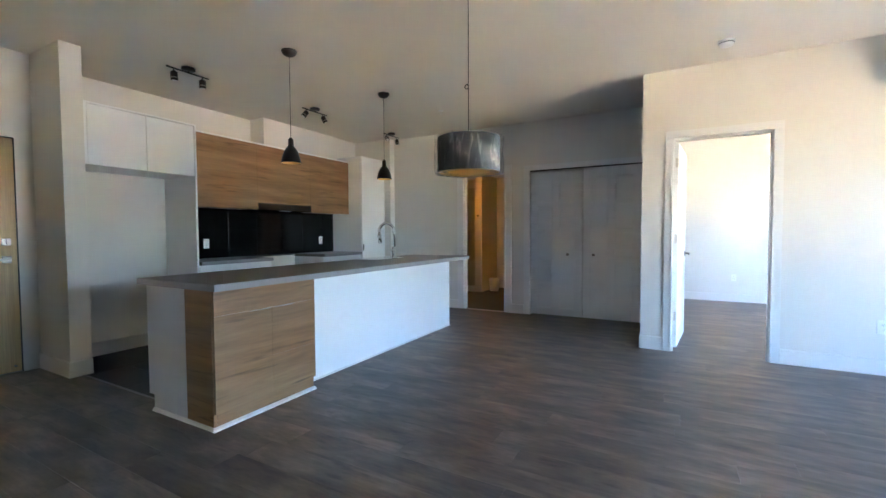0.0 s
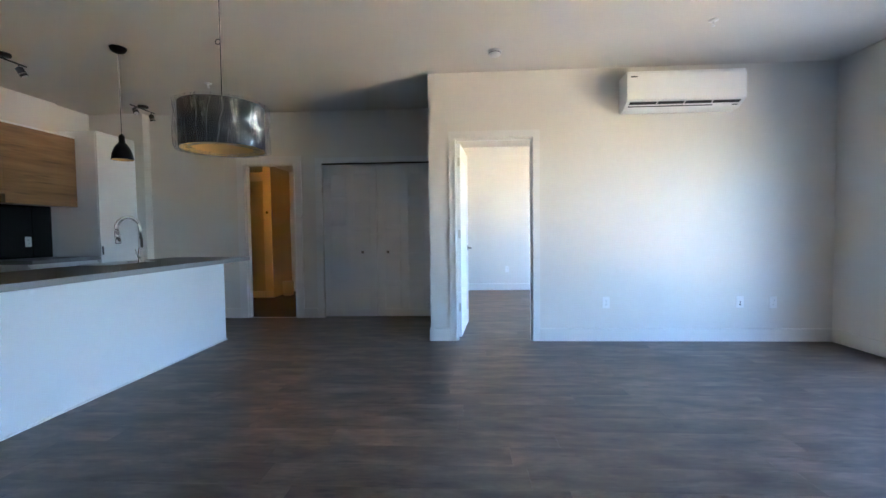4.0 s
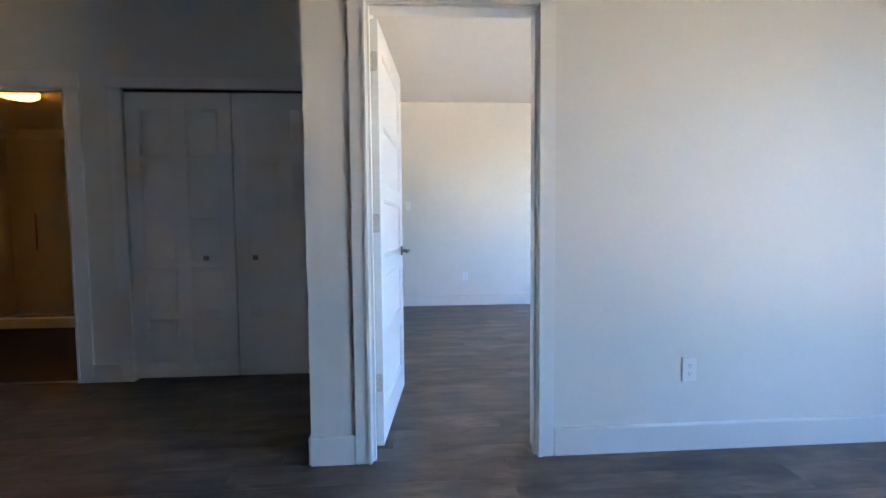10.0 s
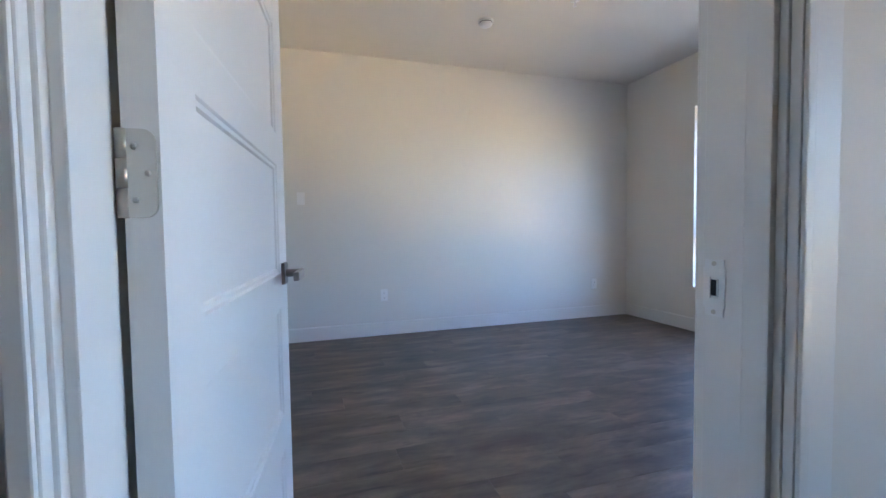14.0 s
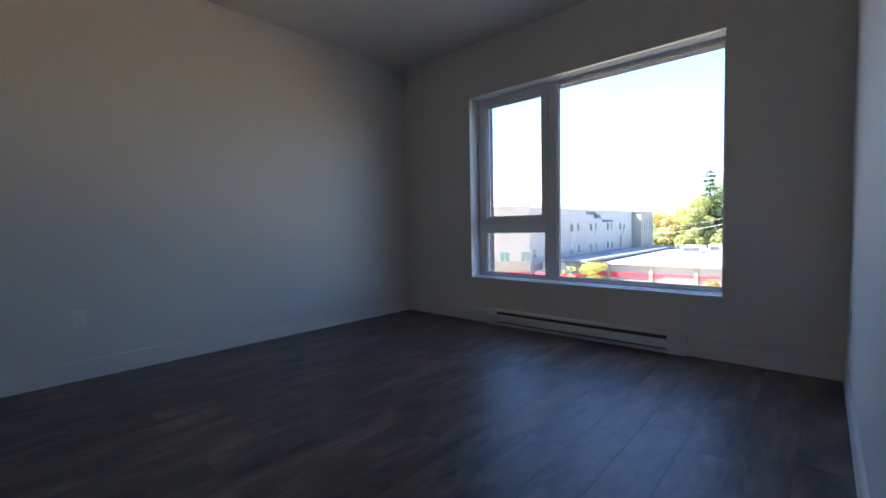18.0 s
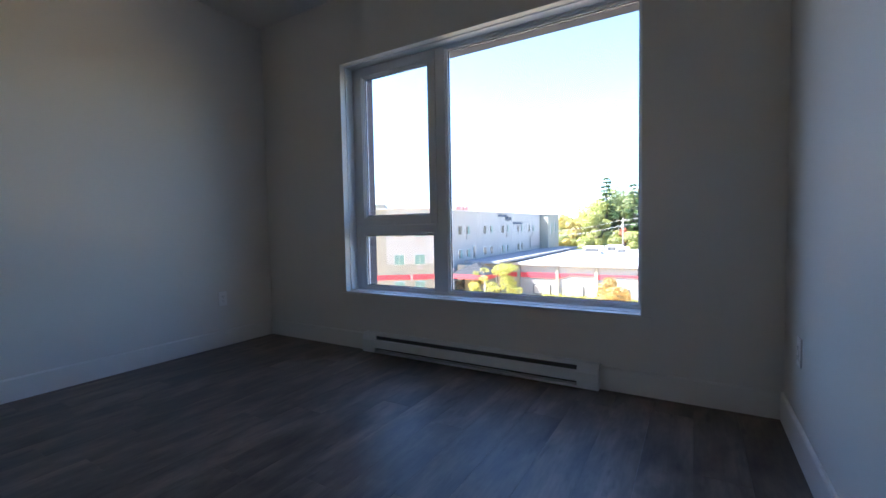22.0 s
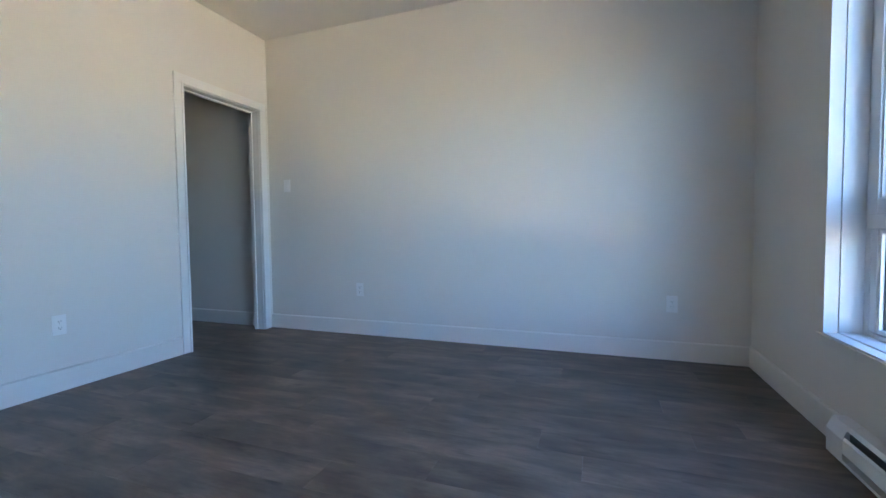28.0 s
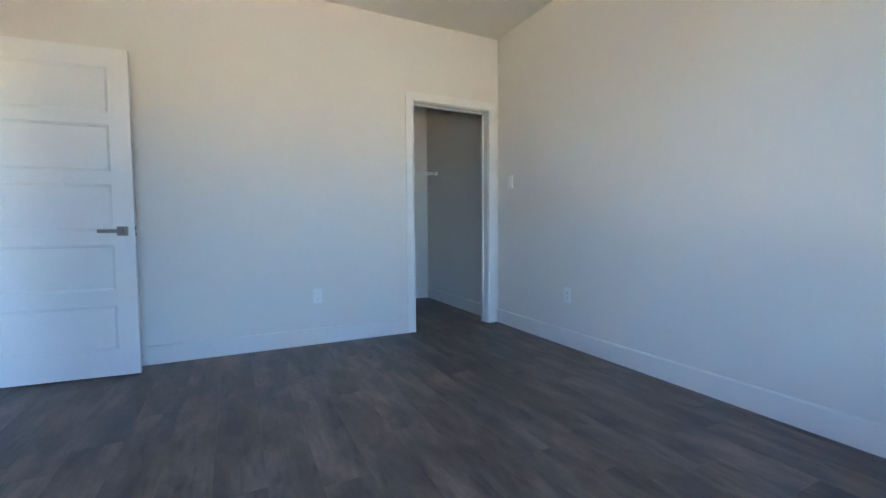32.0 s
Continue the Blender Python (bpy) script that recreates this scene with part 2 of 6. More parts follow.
HEATW = material("heater_enamel", (0.74, 0.74, 0.73), 0.36, stain=0.02)
GREYF = material("heater_fin_grey", (0.10, 0.10, 0.10), 0.5, metal=0.4)
PANE = glass("window_glass", (0.93, 0.94, 0.94), 0.0, 0.06)
HOODM = material("dark_hood_steel", (0.15, 0.125, 0.10), 0.24, metal=1.0, bump=0.02, bump_scale=300)


def film(name):
    """Thin clear plastic with whitened creases that run down it."""
    m = glass(name, (0.97, 0.97, 0.98), 0.08, 0.05)
    nt = m.node_tree
    tc = nt.nodes.new("ShaderNodeTexCoord")
    mp = nt.nodes.new("ShaderNodeMapping")
    mp.inputs["Scale"].default_value = (11.0, 11.0, 1.1)
    mp.inputs["Rotation"].default_value = (0.06, 0.10, 0.0)
    nt.links.new(tc.outputs["Object"], mp.inputs["Vector"])
    n = nt.nodes.new("ShaderNodeTexNoise")
    n.inputs["Scale"].default_value, n.inputs["Detail"].default_value, n.inputs["Distortion"].default_value = 1.0, 1.5, 0.35
    nt.links.new(mp.outputs[0], n.inputs["Vector"])
    fold = nt.nodes.new("ShaderNodeMath")
    fold.operation = 'PINGPONG'
    fold.inputs[1].default_value = 0.055
    nt.links.new(n.outputs["Fac"], fold.inputs[0])
    cr = nt.nodes.new("ShaderNodeMapRange")
    cr.inputs["From Min"].default_value, cr.inputs["From Max"].default_value = 0.0, 0.016
    cr.inputs["To Min"].default_value, cr.inputs["To Max"].default_value = 0.34, 0.05
    nt.links.new(fold.outputs[0], cr.inputs["Value"])
    bn = nt.nodes.new("ShaderNodeBump")
    bn.inputs["Strength"].default_value, bn.inputs["Distance"].default_value = 1.0, 0.03
    nt.links.new(fold.outputs[0], bn.inputs["Height"])
    white = nt.nodes.new("ShaderNodeBsdfGlossy")
    white.inputs["Roughness"].default_value = 0.42
    nt.links.new(bn.outputs[0], white.inputs["Normal"])
    out = next(k for k in nt.nodes if k.bl_idname == "ShaderNodeOutputMaterial")
    first = next(k for k in nt.nodes if k.bl_idname == "ShaderNodeMixShader")
    mix = nt.nodes.new("ShaderNodeMixShader")
    nt.links.new(cr.outputs[0], mix.inputs[0])
    nt.links.new(first.outputs[0], mix.inputs[1])
    nt.links.new(white.outputs[0], mix.inputs[2])
    nt.links.new(mix.outputs[0], out.inputs[0])
    return m


WRAP = film("plastic_wrap")

# ---- builders ----


def add_box(bm, x0, x1, y0, y1, z0, z1, bevel=0.0, m=None):
    """A box between two corners, its edges rounded by bevel."""
    t = Matrix.Translation(((x0 + x1) / 2, (y0 + y1) / 2, (z0 + z1) / 2)) @ Matrix.Diagonal((abs(x1 - x0), abs(y1 - y0), abs(z1 - z0), 1))
    r = bmesh.ops.create_cube(bm, size=1.0, matrix=(m @ t) if m else t)
    if bevel:
        edges = list({e for v in r["verts"] for e in v.link_edges})
        bmesh.ops.bevel(bm, geom=edges, offset=bevel, segments=2, affect='EDGES', profile=0.6)
    return bm


def box(*a, bevel=0.0, m=None):
    return add_box(bmesh.new(), *a, bevel=bevel, m=m)


def add_tube(bm, points, radius, sides=12, caps=True):
    """A round bar along points; radius is one number or one a point."""
    pts = [Vector(p) for p in points]
    rad = radius if hasattr(radius, "__len__") else [radius] * len(pts)
    rings = []
    side = None
    for i, p in enumerate(pts):
        d = (pts[min(i + 1, len(pts) - 1)] - pts[max(i - 1, 0)]).normalized()
        if side is None:
            side = d.orthogonal().normalized()
        side = (side - d * side.dot(d)).normalized()
        up = d.cross(side)
        rings.append([bm.verts.new(p + (side * math.cos(a) + up * math.sin(a)) * rad[i]) for a in (2 * math.pi * k / sides for k in range(sides))])
    for a, b in zip(rings, rings[1:]):
        for k in range(sides):
            bm.faces.new((a[k], a[(k + 1) % sides], b[(k + 1) % sides], b[k])).smooth = True
    if caps:
        bm.faces.new(rings[0][::-1])
        bm.faces.new(rings[-1])
    return bm


def tube(points, radius, sides=12, caps=True):
    return add_tube(bmesh.new(), points, radius, sides, caps)


def lathe(profile, at=(0, 0, 0), sides=32, m=None, closed=False):
    """A body of revolution about z from (radius, height) pairs."""
    bm = bmesh.new()
    rings = []
    for r, z in profile:
        rings.append([bm.verts.new((at[0] + max(r, 1e-4) * math.cos(2 * math.pi * k / sides), at[1] + max(r, 1e-4) * math.sin(2 * math.pi * k / sides), at[2] + z)) for k in range(sides)])
    pairs = list(zip(rings, rings[1:])) + ([(rings[-1], rings[0])] if closed else [])
    for a, b in pairs:
        for k in range(sides):
            bm.faces.new((a[k], a[(k + 1) % sides], b[(k + 1) % sides], b[k])).smooth = True
    if m:
        bmesh.ops.transform(bm, matrix=m, verts=bm.verts)
    bmesh.ops.recalc_face_normals(bm, faces=bm.faces)
    return bm


def prism(poly, axis, a0, a1):
    """A flat outline drawn out along an axis: 0: (y, z) outline, 1: (x, z), 2: (x, y)."""
    bm = bmesh.new()

    def put(p, a):
        return bm.verts.new({0: (a, p[0], p[1]), 1: (p[0], a, p[1]), 2: (p[0], p[1], a)}[axis])
    lo, hi = [put(p, a0) for p in poly], [put(p, a1) for p in poly]
    n = len(poly)
    for k in range(n):
        bm.faces.new((lo[k], lo[(k + 1) % n], hi[(k + 1) % n], hi[k]))
    bm.faces.new(lo[::-1])
    bm.faces.new(hi)
    bmesh.ops.recalc_face_normals(bm, faces=bm.faces)
    return bm


def mesh_of(name, bm, mat):
    me = bpy.data.meshes.new(name)
    bm.to_mesh(me)
    bm.free()
    me.materials.append(mat)
    return me


def part(name, bm, mat, parent, label=""):
    """Links a bmesh as one mesh object under a thing or under a part."""
    ob = new(name, mesh_of(name, bm, mat))
    ob.parent = parent
    ob.matrix_parent_inverse = parent.matrix_world.inverted()
    return tagged(ob, label)


def thing(name, label, category, at=(0, 0, 0), group="", kind=""):
    ob = new(name)
    ob.location = at
    ob.matrix_world = Matrix.Translation(at)
    ob.empty_display_size = 0.1
    return tagged(ob, label, category, group, kind)


def solid(name, bm, mat, label, category, group="", kind=""):
    return tagged(new(name, mesh_of(name, bm, mat)), label, category, group, kind)


def structure(name, bm, mat, label, category="wall"):
    return solid(name, bm, mat, label, category, kind="structure")


def wall_x(x0, x1, y0, y1, z0, z1, holes=()):
    """A wall that runs along x, with openings (x0, x1, z0, z1) through it."""
    bm = bmesh.new()
    a = x0
    for h0, h1, b0, b1 in sorted(holes):
        if h0 > a:
            add_box(bm, a, h0, y0, y1, z0, z1)
        if b0 > z0:
            add_box(bm, h0, h1, y0, y1, z0, b0)
        if b1 < z1:
            add_box(bm, h0, h1, y0, y1, b1, z1)
        a = h1
    if a < x1:
        add_box(bm, a, x1, y0, y1, z0, z1)
    return bm


def wall_y(x0, x1, y0, y1, z0, z1, holes=()):
    bm = wall_x(y0, y1, x0, x1, z0, z1, holes)
    for v in bm.verts:
        v.co.x, v.co.y = v.co.y, v.co.x
    bmesh.ops.reverse_faces(bm, faces=bm.faces)
    return bm


def pierced(x0, x1, y0, y1, z0, z1, hole):
    """A wall along y in one piece, with one window opening (y0, y1, z0, z1) through it."""
    bm = bmesh.new()
    rings = []
    for x in (x0, x1):
        for a0, a1, b0, b1 in ((y0, y1, z0, z1), hole):
            rings.append([bm.verts.new((x, a, b)) for a, b in ((a0, b0), (a1, b0), (a1, b1), (a0, b1))])
    for a, b in ((0, 1), (2, 3), (0, 2), (1, 3)):
        for k in range(4):
            n = (k + 1) % 4
            bm.faces.new((rings[a][k], rings[a][n], rings[b][n], rings[b][k]))
    bmesh.ops.recalc_face_normals(bm, faces=bm.faces)
    return bm


# ---- plan ----
H_ROOM = 2.714
W_X, E_LIV, E_BED, E_OUT = -4.575, 3.945, 4.068, 4.38
S_Y, BACK_Y, N_Y = -6.70, 1.18, 3.79
BW_X = 0.175                      # bedroom's west wall, room face
DOOR = (0.279, 1.036, 2.050)      # bedroom doorway: x from, x to, height
BATH = (-2.545, -1.893, 2.030)
CLO = (-1.510, -0.075, 2.036)
WIC = (2.915, 3.672, 2.030)        # walk-in closet doorway: y from, y to, height
WIN = (0.722, 2.868, 0.432, 2.214)
LWIN = (-3.15, -1.12, 0.12, 2.20)  # living room's window wall opening

# ---- walls ----
structure("wall_partition", wall_x(0.0, E_LIV, 0.0, 0.115, 0, H_ROOM, [(DOOR[0] - 0.02, DOOR[1] + 0.02, 0, DOOR[2] + 0.02)]), PAINT,
          "white painted partition wall with a doorway")
structure("wall_bedroom_west", box(0.0, BW_X, 0.115, 2.48, 0, H_ROOM), PAINT, "white painted bedroom wall behind the door")
structure("wall_walkin_east", wall_y(0.06, BW_X, 2.48, N_Y + 0.12, 0, H_ROOM, [(WIC[0] - 0.02, WIC[1] + 0.02, 0, WIC[2] + 0.02)]), PAINT,
          "white painted bedroom wall with a closet doorway")
structure("wall_north", wall_x(BW_X, E_BED, N_Y, N_Y + 0.12, 0, H_ROOM), PAINT, "plain white painted bedroom wall")
structure("wall_bedroom_east", pierced(E_BED, E_OUT - 0.1, 0.115, N_Y + 0.12, 0, H_ROOM, WIN), PAINT,
          "white painted outer wall with a wide window opening")
structure("wall_living_east", pierced(E_LIV, E_OUT - 0.1, S_Y - 0.12, 0.115, 0, H_ROOM, LWIN), PAINT,
          "white painted outer wall of the living room")
structure("wall_back", wall_x(W_X, 0.0, BACK_Y, BACK_Y + 0.115, 0, H_ROOM, [(BATH[0] - 0.02, BATH[1] + 0.02, 0, BATH[2] + 0.02), (CLO[0], CLO[1], 0, CLO[2])]),
          PAINT, "white painted wall with bathroom and closet doorways")
structure("wall_kitchen", wall_y(W_X - 0.14, W_X, S_Y - 0.12, BACK_Y + 2.6, 0, H_ROOM, [(-4.20, -3.265, 0, 1.985), (-3.000, -0.830, 2.300, H_ROOM)]), PAINT,
          "white painted wall behind the kitchen cabinets")
structure("wall_south", wall_x(W_X, E_LIV, S_Y - 0.12, S_Y, 0, H_ROOM), PAINT, "plain white painted living room wall")
structure("wall_pier", box(W_X, -4.00, -3.148, -3.000, 0, H_ROOM, bevel=0.003), PAINT, "white painted wall end beside the fridge niche")
structure("wall_stub", box(W_X, -3.84, 1.06, BACK_Y, 0, H_ROOM, bevel=0.003), PAINT, "narrow white wall end beside the pantry")
structure("wall_bulkhead", box(W_X, -4.53, -0.83, 0.575, 2.29, H_ROOM, bevel=0.002), PAINT, "white boxed-in duct above the kitchen cabinets")
recess = bmesh.new()
add_box(recess, -4.90, -4.80, -3.10, -0.73, 2.20, H_ROOM)
add_box(recess, -4.80, W_X - 0.14, -3.10, -0.73, 2.20, 2.30)
add_box(recess, -4.80, W_X - 0.14, -3.10, -3.00, 2.30, H_ROOM)
add_box(recess, -4.80, W_X - 0.14, -0.83, -0.73, 2.30, H_ROOM)
structure("wall_kitchen_recess", recess, PAINT, "white painted wall set back above the cabinets")

# ---- ceilings and floors ----
structure("ceiling", box(W_X - 0.34, E_OUT - 0.1, S_Y - 0.12, 0.06, H_ROOM, H_ROOM + 0.2), CEIL, "flat matt white living room ceiling", "ceiling")
structure("ceiling_back", box(W_X - 0.14, 0.06, 0.06, BACK_Y + 2.6, H_ROOM, H_ROOM + 0.2), CEIL, "flat matt white kitchen ceiling", "ceiling")
structure("ceiling_bedroom", box(0.06, E_OUT - 0.1, 0.06, N_Y + 0.12, H_ROOM, H_ROOM + 0.2), CEIL, "flat matt white bedroom ceiling", "ceiling")
structure("floor_slab", box(W_X - 0.14, E_OUT - 0.1, S_Y - 0.12, N_Y + 0.12, -0.25, -0.012), SUBFLOOR, "dark slab below the floor boards", "floor")


# ---- baseboards ----
def base_x(x0, x1, y, into):
    """A baseboard along x on a wall face at y; into is +1 where the room lies towards +y."""
    t = 0.013 * into
    return prism([(y, 0.0), (y + t, 0.0), (y + t, 0.122), (y + t * 0.6, 0.13), (y, 0.13)], 0, x0, x1)


def base_y(y0, y1, x, into):
    t = 0.013 * into
    return prism([(x, 0.0), (x + t, 0.0), (x + t, 0.122), (x + t * 0.6, 0.13), (x, 0.13)], 1, y0, y1)


CAS = 0.078
for bm in (base_x(0.0, DOOR[0] - CAS - 0.005, 0.0, -1), base_x(DOOR[1] + CAS + 0.005, E_LIV, 0.0, -1), base_y(0.0, BACK_Y, 0.0, -1),
           base_x(W_X + 0.8, BATH[0] - CAS - 0.02, BACK_Y, -1), base_x(BATH[1] + CAS + 0.02, CLO[0] - 0.09, BACK_Y, -1),
           base_y(S_Y, -4.28, W_X, 1), base_y(-3.000, -2.08, W_X, 1), base_x(W_X, -4.00, -3.148, -1), base_y(-3.161, -3.000, -4.00, 1),
           base_x(W_X, E_LIV, S_Y, 1), base_y(-0.95, 0.0, E_LIV, -1), base_y(S_Y, -3.75, E_LIV, -1),
           base_x(BW_X, E_BED, N_Y, -1), base_y(0.115, WIC[0] - CAS - 0.005, BW_X, 1),
           base_y(0.115, 0.932, E_BED, -1), base_y(2.648, N_Y, E_BED, -1), base_x(DOOR[1] + CAS + 0.005, E_BED, 0.115, 1)):
    structure("baseboard", bm, BASEB, "tall flat white painted baseboard", "baseboard")


# ---- casings ----
def casing(name, opening, label, jamb0, jamb1, face, out, axis, width=CAS, sides=(True, True)):
    """A doorway's lining between two wall faces (jamb0, jamb1) and a flat casing on the face given. opening: from, to, height."""
    a0, a1, h = opening
    t = thing(name, label, "door frame", kind="structure")

    def put(nm, p0, p1, q0, q1, z0, z1, bev=0.002):
        q0, q1 = min(q0, q1), max(q0, q1)
        bm = box(p0, p1, q0, q1, z0, z1, bevel=bev) if axis == 0 else box(q0, q1, p0, p1, z0, z1, bevel=bev)
        return part(nm, bm, TRIM, t)
    put("jamb", a0 - 0.019, a0, jamb0, jamb1, 0, h)
    put("jamb", a1, a1 + 0.019, jamb0, jamb1, 0, h)
    put("head_jamb", a0 - 0.019, a1 + 0.019, jamb0, jamb1, h, h + 0.019)
    mid = min(jamb0, jamb1) + 0.028
    put("door_stop", a0, a0 + 0.011, mid - 0.018, mid + 0.018, 0, h - 0.011)
    put("door_stop", a1 - 0.011, a1, mid - 0.018, mid + 0.018, 0, h - 0.011)
    put("door_stop", a0, a1, mid - 0.018, mid + 0.018, h - 0.011, h)
    for f, o in zip(face, out):
        q1 = f + 0.014 * o
        if sides[0]:
            put("casing_board", a0 - width, a0 - 0.004, f, q1, 0, h + 0.004)
            put("casing_lip", a0 - 0.022, a0 - 0.006, q1, q1 + 0.006 * o, 0, h + 0.006)
        if sides[1]:
            put("casing_board", a1 + 0.004, a1 + width, f, q1, 0, h + 0.004)
            put("casing_lip", a1 + 0.006, a1 + 0.022, q1, q1 + 0.006 * o, 0, h + 0.006)
        put("casing_board", a0 - (width if sides[0] else 0), a1 + (width if sides[1] else 0), f, q1, h + 0.0045, h + width)
        put("casing_lip", a0 - 0.022, a1 + 0.022, q1, q1 + 0.006 * o, h + 0.0065, h + 0.022)
    return t


door_1_frame = casing("door_frame", DOOR, "white painted frame of the bedroom doorway", 0.0, 0.115, (0.0, 0.115), (-1, 1), 0)
casing("door_frame", BATH, "white painted frame of the bathroom doorway", BACK_Y, BACK_Y + 0.115, (BACK_Y,), (-1,), 0, width=0.11)
casing("door_frame", WIC, "white painted frame of the walk-in closet doorway", 0.06, BW_X, (BW_X,), (1,), 1)

# ---- bedroom door ----


def lever(parent, p, along, out, mat=NICKEL, long=0.115):
    """A square rose with a flat lever. p: rose centre on the door face; along, out: unit vectors."""
    a, o = Vector(along), Vector(out)
    m = Matrix.Translation(p) @ Matrix((a, Vector((0, 0, 1)), o)).transposed().to_4x4()
    rose = part("handle_rose", box(-0.029, 0.029, -0.029, 0.029, 0, 0.009, bevel=0.002, m=m), mat, parent, "square brushed metal rose")
    bm = bmesh.new()
    add_tube(bm, [m @ Vector((0, 0, 0.009)), m @ Vector((0, 0, 0.05))], 0.011, 14)
    add_box(bm, -0.012, long, -0.011, 0.011, 0.042, 0.056, bevel=0.003, m=m)
    part("lever", bm, mat, rose, "flat brushed metal lever")
    return rose


HINGE = Vector((0.283, 0.124, 0.0))
LEAF_W, LEAF_T = 0.800, 0.035
swing = radians(84.5)
door_1 = thing("door_1", "white five-panel bedroom door standing open", "door", at=HINGE, kind="structure")
dm = Matrix.Translation(HINGE) @ Matrix.Rotation(swing, 4, 'Z')
# the leaf runs along local x; its room side is local -y once closed
bm = box(0.002, LEAF_W, -LEAF_T + 0.010, -0.010, 0.012, 2.035, m=dm)
pan_z = [(0.175, 0.455), (0.550, 0.835), (0.925, 1.210), (1.290, 1.572), (1.645, 1.922)]
PX0, PX1 = 0.110, LEAF_W - 0.110
STEPS = ((0.0, 0.0), (0.004, 0.0035), (0.011, 0.0042), (0.015, 0.0085))    # inset and depth of the panel moulding
for face, inward in ((-LEAF_T, 1), (0.0, -1)):
    q0, q1 = sorted((face, face + 0.0102 * inward))
    zs = [0.012] + [v for z0, z1 in pan_z for v in (z0, z1)] + [2.035]
    add_box(bm, 0.002, PX0, q0, q1, 0.012, 2.035, m=dm)
    add_box(bm, PX1, LEAF_W, q0, q1, 0.012, 2.035, m=dm)
    for z0, z1 in zip(zs[::2], zs[1::2]):
        add_box(bm, PX0, PX1, q0, q1, z0, z1, m=dm)
    for z0, z1 in pan_z:
        rings = [[bm.verts.new(dm @ Vector((x, face + d * inward, z))) for x, z in ((PX0 + g, z0 + g), (PX1 - g, z0 + g), (PX1 - g, z1 - g), (PX0 + g, z1 - g))] for g, d in STEPS]
        for a, b in zip(rings, rings[1:]):
            for k in range(4):
                ring = (a[k], a[(k + 1) % 4], b[(k + 1) % 4], b[k])
                bm.faces.new(ring if inward > 0 else ring[::-1])
        bm.faces.new(rings[-1] if inward > 0 else rings[-1][::-1])
leaf = part("leaf", bm, DOORP, door_1)
d3 = dm.to_3x3()
lever(leaf, dm @ Vector((LEAF_W - 0.062, -LEAF_T, 0.922)), d3 @ Vector((-1, 0, 0)), d3 @ Vector((0, -1, 0)))
lever(leaf, dm @ Vector((LEAF_W - 0.062, 0.0, 0.922)), d3 @ Vector((-1, 0, 0)), d3 @ Vector((0, 1, 0)))
part("latch_plate", box(LEAF_W - 0.0005, LEAF_W + 0.0015, -0.029, -0.006, 0.892, 0.952, bevel=0.0006, m=dm), NICKEL, leaf, "narrow metal latch plate")
part("latch_bolt", box(LEAF_W + 0.0012, LEAF_W + 0.011, -0.023, -0.012, 0.912, 0.932, bevel=0.002, m=dm), STEEL, leaf, "short steel latch bolt")
for z in (0.28, 1.050, 1.80):
    bm = bmesh.new()
    for k0, k1 in ((0.0, 0.029), (0.0305, 0.0595), (0.061, 0.09)):
        add_tube(bm, [HINGE + Vector((0.0005, 0.003, z + k0)), HINGE + Vector((0.0005, 0.003, z + k1))], 0.0068, 12)
    hinge = part("hinge", bm, HINGEM, door_1, "satin metal butt hinge")
    rc = 0.012
    ring = [(0.003, z), (-0.032 + rc, z)] + [(-0.032 + rc - rc * math.sin(a), z + rc - rc * math.cos(a)) for a in (0.4, 0.8, 1.2, 1.571)]
    ring += [(-0.032 + rc - rc * math.cos(a), z + 0.09 - rc + rc * math.sin(a)) for a in (0.0, 0.4, 0.8, 1.2, 1.571)] + [(0.003, z + 0.09)]
    bm = prism(ring, 0, -0.0012, 0.0016)
    bmesh.ops.transform(bm, matrix=dm, verts=bm.verts)
    for k in (0.018, 0.045, 0.072):
        bmesh.ops.create_uvsphere(bm, u_segments=8, v_segments=5, radius=0.0035, matrix=dm @ Matrix.Translation((-0.001, -0.018 + (0.006 if k != 0.045 else -0.006), z + k)))
    part("hinge_leaf", bm, HINGEM, hinge)
# strike plate on the frame
bm = bmesh.new()
for x0, x1, y0, y1 in ((0, 0, 0.078, 0.113),):
    add_box(bm, DOOR[1] - 0.0022, DOOR[1] - 0.0002, y0, y0 + 0.010, 0.912, 0.972)
    add_box(bm, DOOR[1] - 0.0022, DOOR[1] - 0.0002, y1 - 0.011, y1, 0.912, 0.972)
    add_box(bm, DOOR[1] - 0.0022, DOOR[1] - 0.0002, y0 + 0.010, y1 - 0.011, 0.912, 0.926)
    add_box(bm, DOOR[1] - 0.0022, DOOR[1] - 0.0002, y0 + 0.010, y1 - 0.011, 0.958, 0.972)
for zz in (0.906, 0.978):
    add_box(bm, DOOR[1] - 0.0022, DOOR[1] - 0.0002, 0.080, 0.110, zz - 0.0062, zz + 0.0062)
strike = part("strike_plate", bm, PLASTIC, door_1_frame, "painted strike plate with a dark latch hole")
# A thin black sheet gives the shade inside the latch hole.
part("latch_hole_shade", box(DOOR[1] - 0.0012, DOOR[1] - 0.0004, 0.089, 0.101, 0.930, 0.954), DARK, strike)
part("latch_lip", box(DOOR[1] - 0.0030, DOOR[1] - 0.0022, 0.0885, 0.0905, 0.928, 0.956), HINGEM, strike, "bare brassy edge of the latch hole")
for zz in (0.906, 0.978):
    part("screw", tube([(DOOR[1] - 0.0024, 0.095, zz), (DOOR[1] - 0.0032, 0.095, zz)], 0.0036, 10), HINGEM, strike)
door_stop = solid("door_stopper", tube([(BW_X + 0.013, 0.885, 0.07), (BW_X + 0.07, 0.885, 0.07)], [0.011, 0.009], 12), NICKEL, "small metal door stopper on the baseboard", "door stopper")


